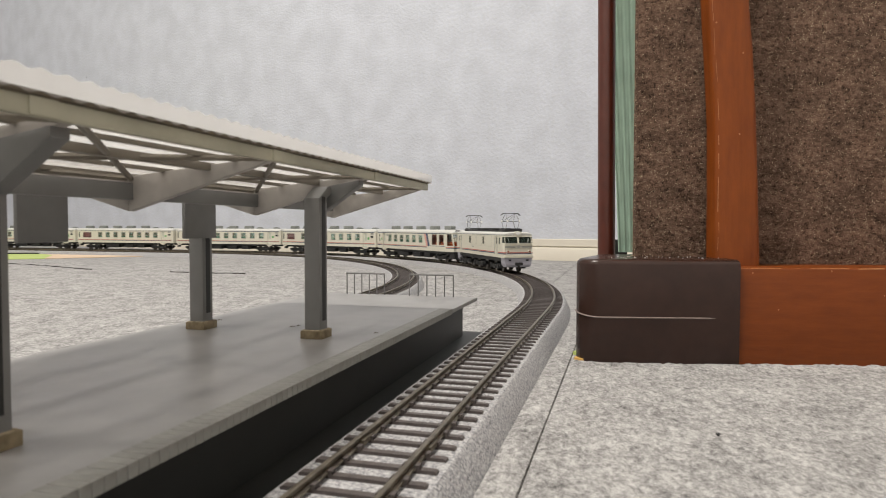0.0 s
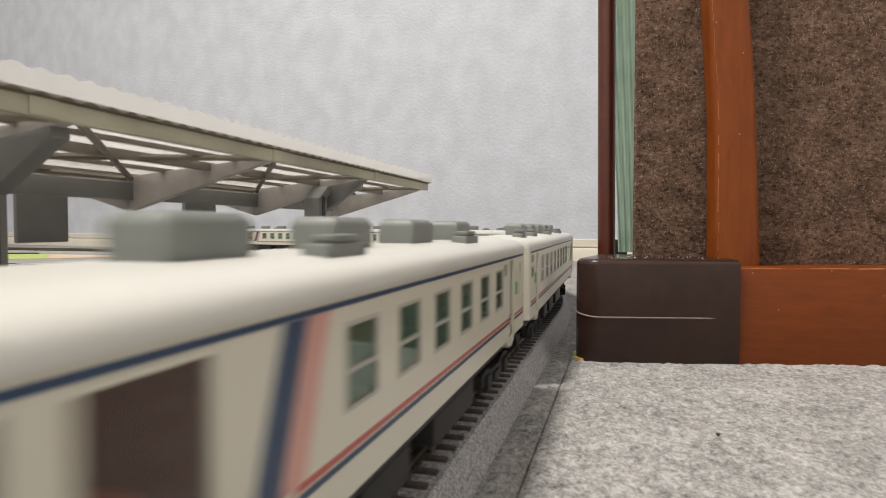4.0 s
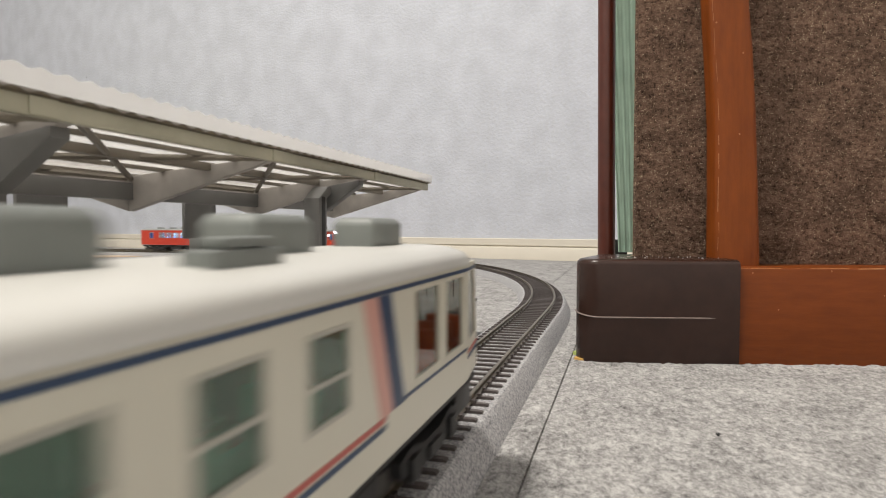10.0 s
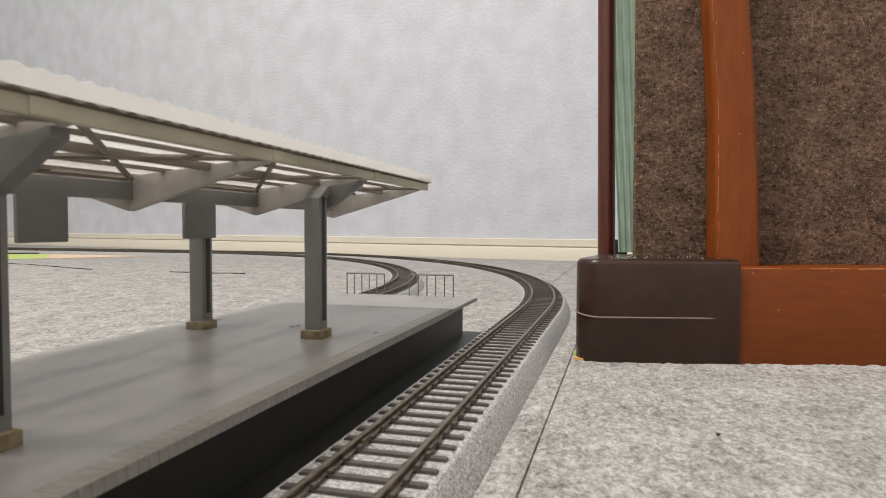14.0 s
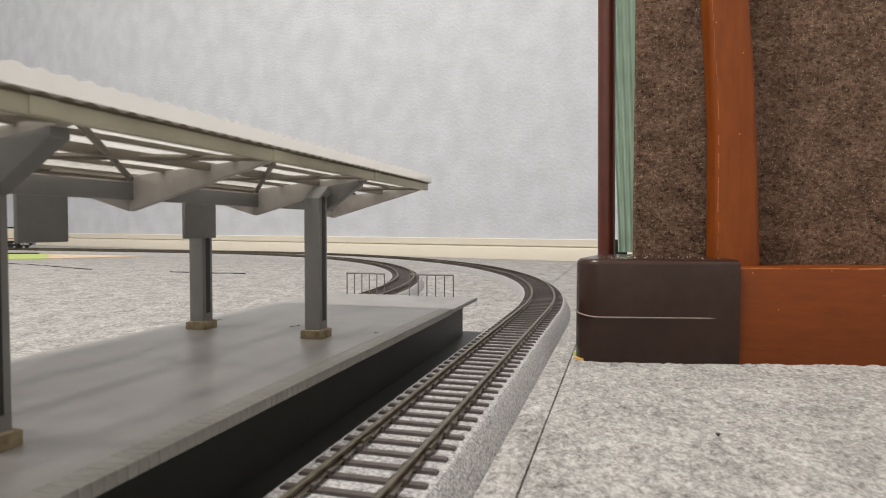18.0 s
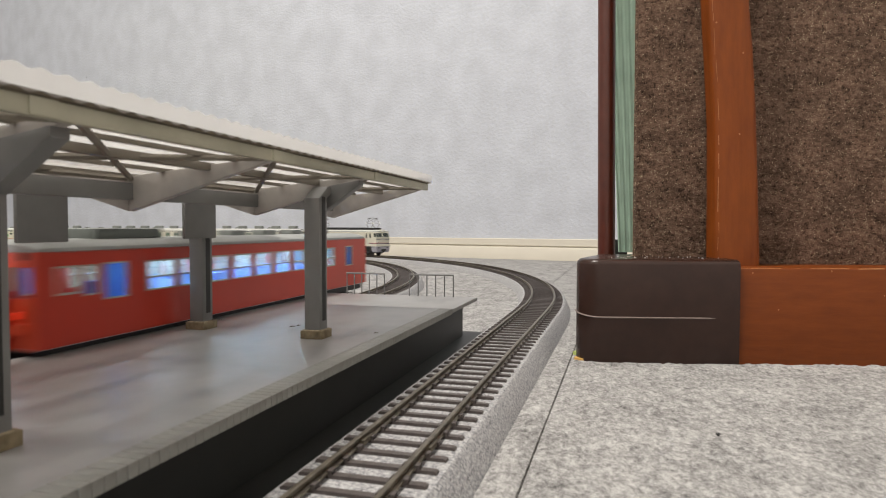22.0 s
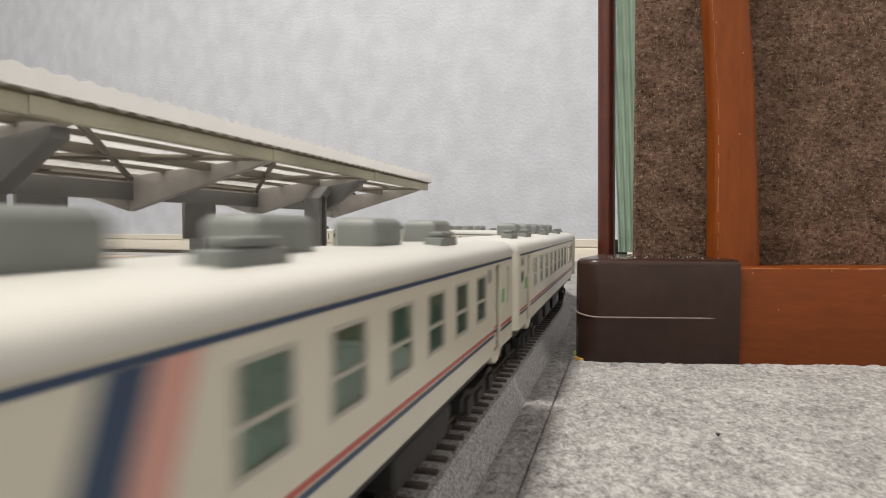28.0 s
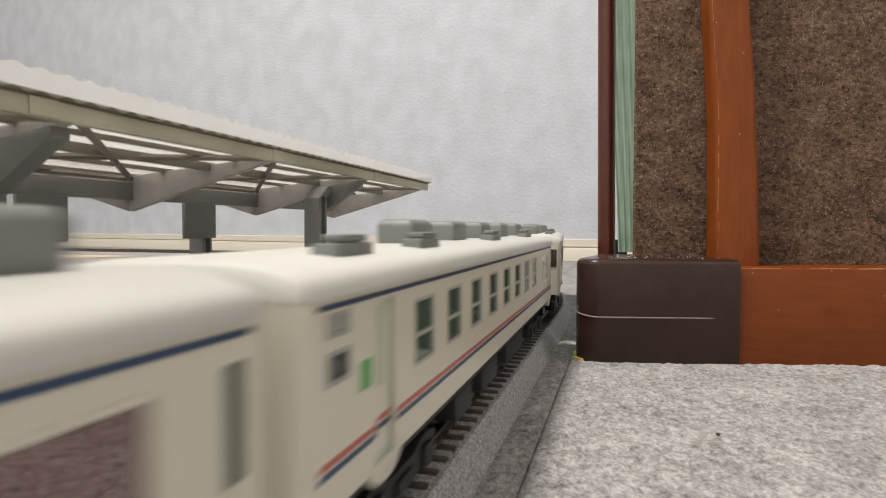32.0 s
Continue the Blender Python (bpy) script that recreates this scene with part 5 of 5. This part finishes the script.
# ---- the red railcars ----
def railcar(label, lit_front, lit_rear):
    RL, H2 = 0.2430, 0.0176
    e = RL / 2
    ob = thing("diesel_railcar", label, "model railcar", "cars of the red train")
    zb, zs, zr = 0.0132, 0.0417, 0.0451
    wins = [(-0.0771 + 0.01725 * i, -0.0629 + 0.01725 * i, 0.0265, 0.0373) for i in range(9)]
    doors = [(0.0902, 0.1002, 0.0255, 0.0376), (-0.0964, -0.0864, 0.0255, 0.0376)]
    ends = [(-0.1044, -0.0992, 0.0275, 0.0373), (-0.1150, -0.1056, 0.0285, 0.0373)]
    for k in (1, -1):
        sh = side_shell(RL, H2, zb, zs, wins + doors + ends)
        part("side_wall", sh if k > 0 else flip(sh), RED, ob, smooth=0, weld=True)
        for w in wins + ends:
            window(ob, *w, H2, k, bar=w in wins, pane_m=GLASSLIT if w in wins else GLASSCLEAR)
        for w in doors:
            window(ob, *w, H2, k, bar=False, pane_m=GLASSBLUE)
    for sg, lit in ((1, lit_front), (-1, lit_rear)):
        def fbox(nm, y0, y1, z0, z1, m, out=0.0, depth=0.0008, lb=""):
            x0, x1 = sorted((sg * (e + out), sg * (e + out - depth)))
            return part(nm, Shape().box(x0, x1, y0, y1, z0, z1), m, ob, lb, smooth=0)
        w = H2 - 0.0001
        fbox("front_panel", -w, w, zb, 0.0283, REDEND)
        fbox("front_brow", -w, w, 0.0373, zs, REDEND)
        for y0, y1 in ((-w, -w + 0.002), (w - 0.002, w), (-0.0062, -0.0046), (0.0046, 0.0062)):
            fbox("front_post", y0, y1, 0.0283, 0.0373, REDEND)
        for y0, y1 in ((-w + 0.002, -0.0062), (-0.0046, 0.0046), (0.0062, w - 0.002)):
            fbox("windscreen", y0, y1, 0.0283, 0.0373, GLASSCLEAR, -0.0003, 0.0002)
        fbox("gangway_door", -0.0050, 0.0050, zb, 0.0276, RED, 0.0006, 0.0006)
        for y in (-0.0105, 0.0105):
            fbox("grille", y - 0.0035, y + 0.0035, 0.0178, 0.0208, REDEND, 0.0009, 0.0009)
            fbox("tail_lamp", y - 0.001, y + 0.001, 0.0222, 0.0242, TAIL if lit else ORANGE, 0.0009, 0.0009)
        for y in (-0.0135, 0.0135):
            part("marker_lamp", Shape().rod((sg * (e - 0.003), y, 0.0404), (sg * (e + 0.0006), y, 0.0404), 0.0012, 12), BLACK, ob, "small dark roof-corner lamp")
        hx = sg * (e - 0.002)
        hb = part("headlight_case", Shape().box(*sorted((hx, hx + sg * 0.0026)), -0.0052, 0.0052, 0.0378, 0.0428), REDEND, ob, bevel=0.0008)
        for y in (-0.0024, 0.0024):
            part("headlight", Shape().rod((hx + sg * 0.00261, y, 0.0403), (hx + sg * 0.0031, y, 0.0403), 0.0021, 14), HEADLIGHT if lit else LENS, hb, "lit white headlight" if lit else "round headlight")
        part("coupler", Shape().box(*sorted((sg * (e + 0.0002), sg * (e + 0.0026))), -0.003, 0.003, 0.006, 0.0105), BLACK, ob)
        blade = [(sg * (e + 0.0010), 0.0, 0.0026), (sg * (e - 0.0030), 0.0135, 0.0030), (sg * (e - 0.0050), 0.0135, 0.0030), (sg * (e - 0.0030), 0.0, 0.0026), (sg * (e - 0.0050), -0.0135, 0.0030), (sg * (e - 0.0030), -0.0135, 0.0030)]
        part("plough", Shape().loft([blade, [(x - sg * 0.0010, y * 0.97, z + 0.0036) for x, y, z in blade]]), GREYPAINT, ob, "grey snow plough", smooth=20)
        part("buffer_beam", Shape().box(*sorted((sg * (e - 0.002), sg * (e - 0.005))), -0.0150, 0.0150, 0.0095, 0.0131), UNDER, ob, bevel=0.0004)
        for y in (-0.0062, 0.0062):
            fbox("gangway_post", y - 0.0008, y + 0.0008, zb, 0.0372, RED, 0.0018, 0.0018)
            part("brake_hose", Shape().rod((sg * (e + 0.0004), y * 1.25, 0.0110), (sg * (e + 0.0010), y * 1.25, 0.0062), 0.0005, 6), BLACK, ob)
        if lit:
            part("cab_lamp", Shape().box(*sorted((sg * (e - 0.0060), sg * (e - 0.0050))), 0.0078, 0.0118, 0.0340, 0.0366), HEADLIGHT, ob, "bright white cab lamp")
    part("roof", Shape().loft([roof_ring(x, hw, zs, zr, drop=d) for x, hw, d in ((-e, H2 - 0.0006, 0.0012), (-e + 0.004, H2, 0.0), (e - 0.004, H2, 0.0), (e, H2 - 0.0006, 0.0012))]), GREYROOF, ob, "grey roof")
    for x in (-0.028, 0.0, 0.028, 0.056, 0.088):
        part("roof_vent", Shape().box(x - 0.006, x + 0.006, -0.004, 0.004, zr - 0.0006, zr + 0.0024), GREY_UNIT, ob, bevel=0.0006)
    part("roof_cooler", Shape().box(-0.0905, -0.0580, -0.0085, 0.0085, zr - 0.0008, zr + 0.0034), DKGREEN, ob, "dark green roof cooling unit", bevel=0.0008)
    part("lit_ceiling", Shape().box(-e + 0.004, e - 0.004, -0.014, 0.014, 0.0404, 0.0409), LIT, ob, "glowing white ceiling lights")
    part("floor_board", Shape().box(-e + 0.001, e - 0.001, -H2 + 0.001, H2 - 0.001, 0.0128, 0.0140), PALEFLOOR, ob)
    part("floor_frame", Shape().box(-e + 0.002, e - 0.002, -0.0150, 0.0150, 0.0095, 0.0124), UNDER, ob)
    seats(ob, [-0.070 + 0.01725 * i for i in range(9)], LITBLUE)
    for x in (-0.066, -0.014, 0.021, 0.056):
        part("ceiling_light", Shape().box(x - 0.004, x + 0.004, -0.0150, 0.0150, 0.0372, 0.0384), LED, ob, "bright white interior lamp")
    for a, b in ((-0.05, -0.02), (-0.012, 0.014), (0.022, 0.05)):
        for k in (-1, 1):
            y0, y1 = sorted((k * 0.0075, k * 0.0150))
            part("equipment_box", Shape().box(a, b, y0, y1, 0.0040, 0.0094), UNDER, ob, bevel=0.0005)
    return ob, [bogie(ob, x, 0.026) for x in (0.084, -0.084)]


# ---- the trains ----
PITCH = 0.2605
white = [(*locomotive(), 0.0935, 0.060)]
first, last = lounge_coach("ivory observation coach with glazed saloon facing the locomotive", False), lounge_coach("ivory observation coach with glazed saloon at the tail", True)
middle = [coach("ivory model passenger coach with blue and red stripes") for _ in range(4)]
white.append((*first, 0.3228, 0.080))
for i, c in enumerate(middle):
    white.append((*c, 0.5775 + PITCH * i, 0.0860))
white.append((*last, 1.6167, 0.080))
red = [(*railcar("vermilion model diesel railcar with grey roof, leading", False, True), 0.1195, 0.084), (*railcar("vermilion model diesel railcar with lit headlights, trailing", False, True), 0.3775, 0.084)]


def glide(pts, t):
    """Distance by time: straight runs with soft changes of speed between them."""
    for (a, p, v), (b, q, w) in zip(pts, pts[1:]):
        if t <= b:
            h = b - a
            u = (t - a) / h
            return (2 * u**3 - 3 * u**2 + 1) * p + (u**3 - 2 * u**2 + u) * h * v + (3 * u**2 - 2 * u**3) * q + (u**3 - u**2) * h * w
    return pts[-1][1]


VR = 0.322
LAP = OUTER.length
WHITE_RUN = [(0.0, 0.6860, -0.220), (2.1, 0.2150, -0.2265), (3.4, -0.0815, -0.2255), (5.8, -0.6205, -0.2262), (9.0, -1.3490, -0.2284), (10.8, -1.7560, -0.226)]
WHITE_RUN += [(18.4, 1.9718 - LAP, -0.2310), (21.5, 1.2500 - LAP, -0.2300), (24.5, 0.5520 - LAP, -0.221), (25.4, 0.3560 - LAP, -0.223), (27.5, -0.1245 - LAP, -0.231), (30.0, -0.7065 - LAP, -0.2325), (32.1, -1.1935 - LAP, -0.232)]
RED_PERIOD = 15.57


def red_front(t):
    """The leading end: the same lap again and again."""
    k, r = divmod(t - 5.0, RED_PERIOD)
    at = lambda x: 1.3506 + 0.505 + VR * (x - 11.0)
    run = [(0.0, at(5.0), VR), (8.6, at(13.6), VR), (RED_PERIOD, at(5.0) + INNER.length, VR)]
    return glide(run, r) + k * INNER.length


def ride(loop, cars, front, sense):
    for ob, bogies, back, half in cars:
        rows, turns = [], [[] for _ in bogies]
        for i in range(321):
            t = i / 10
            c = front(t) - sense * back
            a, ha = loop.at(c + sense * half)
            b, hb = loop.at(c - sense * half)
            h = math.atan2((a - b).y, (a - b).x)
            p = (a + b) / 2
            rows.append((t, Matrix.Translation((p.x, p.y, RAIL)) @ Matrix.Rotation(h, 4, "Z")))
            if i % 2 == 0:
                for bg, tr in zip(bogies, turns):
                    x = bg.matrix_basis.translation.x if not tr else tr[0][1].translation.x
                    q, hq = loop.at(c + sense * x)
                    d = (hq if sense > 0 else hq + math.pi) - h
                    d = (d + math.pi) % (2 * math.pi) - math.pi
                    tr.append((t, Matrix.Translation((x, 0, 0)) @ Matrix.Rotation(d, 4, "Z")))
        walk(ob, rows)
        for bg, tr in zip(bogies, turns):
            walk(bg, tr)


def motions():
    ride(OUTER, white, lambda t: glide(WHITE_RUN, t), -1)
    ride(INNER, red, red_front, 1)



# ---- small things on the floor ----
def strip(name, pts, width, z, material, label, category):
    """A thin flat strip laid along a line of floor points."""
    rows = []
    for i, p in enumerate(pts):
        a, b = Vector(pts[max(0, i - 1)]), Vector(pts[min(len(pts) - 1, i + 1)])
        d = (b - a).normalized() * width / 2
        w = Vector((-d.y, d.x))
        p = Vector(p)
        rows.append([(*(p - w), z), (*(p + w), z), (*(p + w), 0.0001), (*(p - w), 0.0001)])
    ob = part(name, Shape().loft(rows), material)
    return tagged(ob, label, category)


for line, width in (([(-0.70, 1.012), (-0.62, 0.964), (-0.55, 0.915), (-0.468, 0.856)], 0.0016), ([(-0.352, 0.8205), (-0.32, 0.812), (-0.29, 0.802), (-0.24, 0.795)], 0.0030)):
    pts = []
    for a, b in zip(line, line[1:]):
        for k in range(6):
            f = k / 6
            pts.append((a[0] + (b[0] - a[0]) * f + random.uniform(-0.001, 0.001), a[1] + (b[1] - a[1]) * f + random.uniform(-0.0022, 0.0022)))
    strip("frayed_seam", pts, width, 0.0022, FRAY, "dark frayed joint line in the grey carpet", "carpet seam")
strip("cable", [(-1.2, 1.30), (-0.95, 1.345), (-0.80, 1.36), (-0.62, 1.335)], 0.005, 0.004, BLACK, "thin black cable lying on the carpet", "cable")

play_mat = thing("play_mat", "lime and orange play mat under the carpet edge", "mat")
for nm, plan, m in (("lime_tile", [(-1.25, 1.15), (-0.80, 1.14), (-0.735, 1.17), (-0.80, 1.30), (-0.86, 1.36), (-1.25, 1.42)], MATGREEN), ("orange_tile", [(-0.734, 1.171), (-0.60, 1.27), (-0.52, 1.36), (-0.859, 1.36), (-0.799, 1.30)], MATPEACH)):
    part(nm, Shape().loft([[(x, y, z) for x, y in plan] for z in (0.0002, 0.0014)]), m, play_mat)
scrap = thing("mat_scrap", "yellow and green mat corner under the stand", "mat scrap")
part("yellow_piece", Shape().loft([[(x, y, z) for x, y in ((0.0594, 0.2855), (0.0616, 0.2815), (0.070, 0.282), (0.066, 0.294))] for z in (0.0002, 0.0016)]), MATORANGE, scrap)
part("green_piece", Shape().loft([[(x, y, z) for x, y in ((0.0596, 0.2895), (0.0612, 0.2872), (0.068, 0.289), (0.064, 0.295))] for z in (0.0018, 0.0034)]), MATGREEN, scrap)
lint = Shape()
for i in range(7):
    a = i * 2.4
    lint.rod((0.0776 + 0.0002 * math.cos(a), 0.1772 + 0.0002 * math.sin(a), 0.0016), (0.0776 - 0.0006 * math.cos(a + 0.5), 0.1772 - 0.0005 * math.sin(a + 0.5), 0.0022), 0.00025, 5)
tagged(part("lint_speck", lint, BLACK), "tiny dark lint speck on the carpet", "lint")
for u, y, size in ((0.2173, 0.0700, 0.0007), (0.2205, 0.0691, 0.0005), (0.2124, 0.0338, 0.0005), (0.2242, 0.1069, 0.0006)):
    crumb = Shape()
    for i in range(4):
        a = i * 1.9 + u * 40
        crumb.rod((size * 0.9 * math.cos(a), size * 1.5 * math.sin(a), 0.0), (size * 0.6 * math.cos(a + 0.8), size * 1.2 * math.sin(a + 0.8), 0.0001), 0.00016, 5)
    dirt = part("dirt_speck", crumb, DARKBROWN)
    dirt.matrix_basis = ALONG @ Matrix.Translation((u, y, PT + 0.0001))
    tagged(dirt, "tiny dark crumb of dirt on the grey platform", "dirt", "dirt crumbs on the platform")
speck = part("wall_speck", Shape().rod((0, -0.0008, 0), (0, 0.0004, 0), 0.0016, 8), BLACK)
speck.matrix_basis = ROOM @ Matrix.Translation((-1.477, 0.0, 0.505))
tagged(speck, "tiny dark speck on the pale wallpaper", "wall speck")
block = thing("black_block", "small black plastic block behind the stand", "block", m=Matrix.Translation((0.111, 0.40, 0)))
part("body", Shape().box(-0.004, 0.004, -0.004, 0.004, 0.0, 0.0525), BLACK, block, bevel=0.0008)
motions()
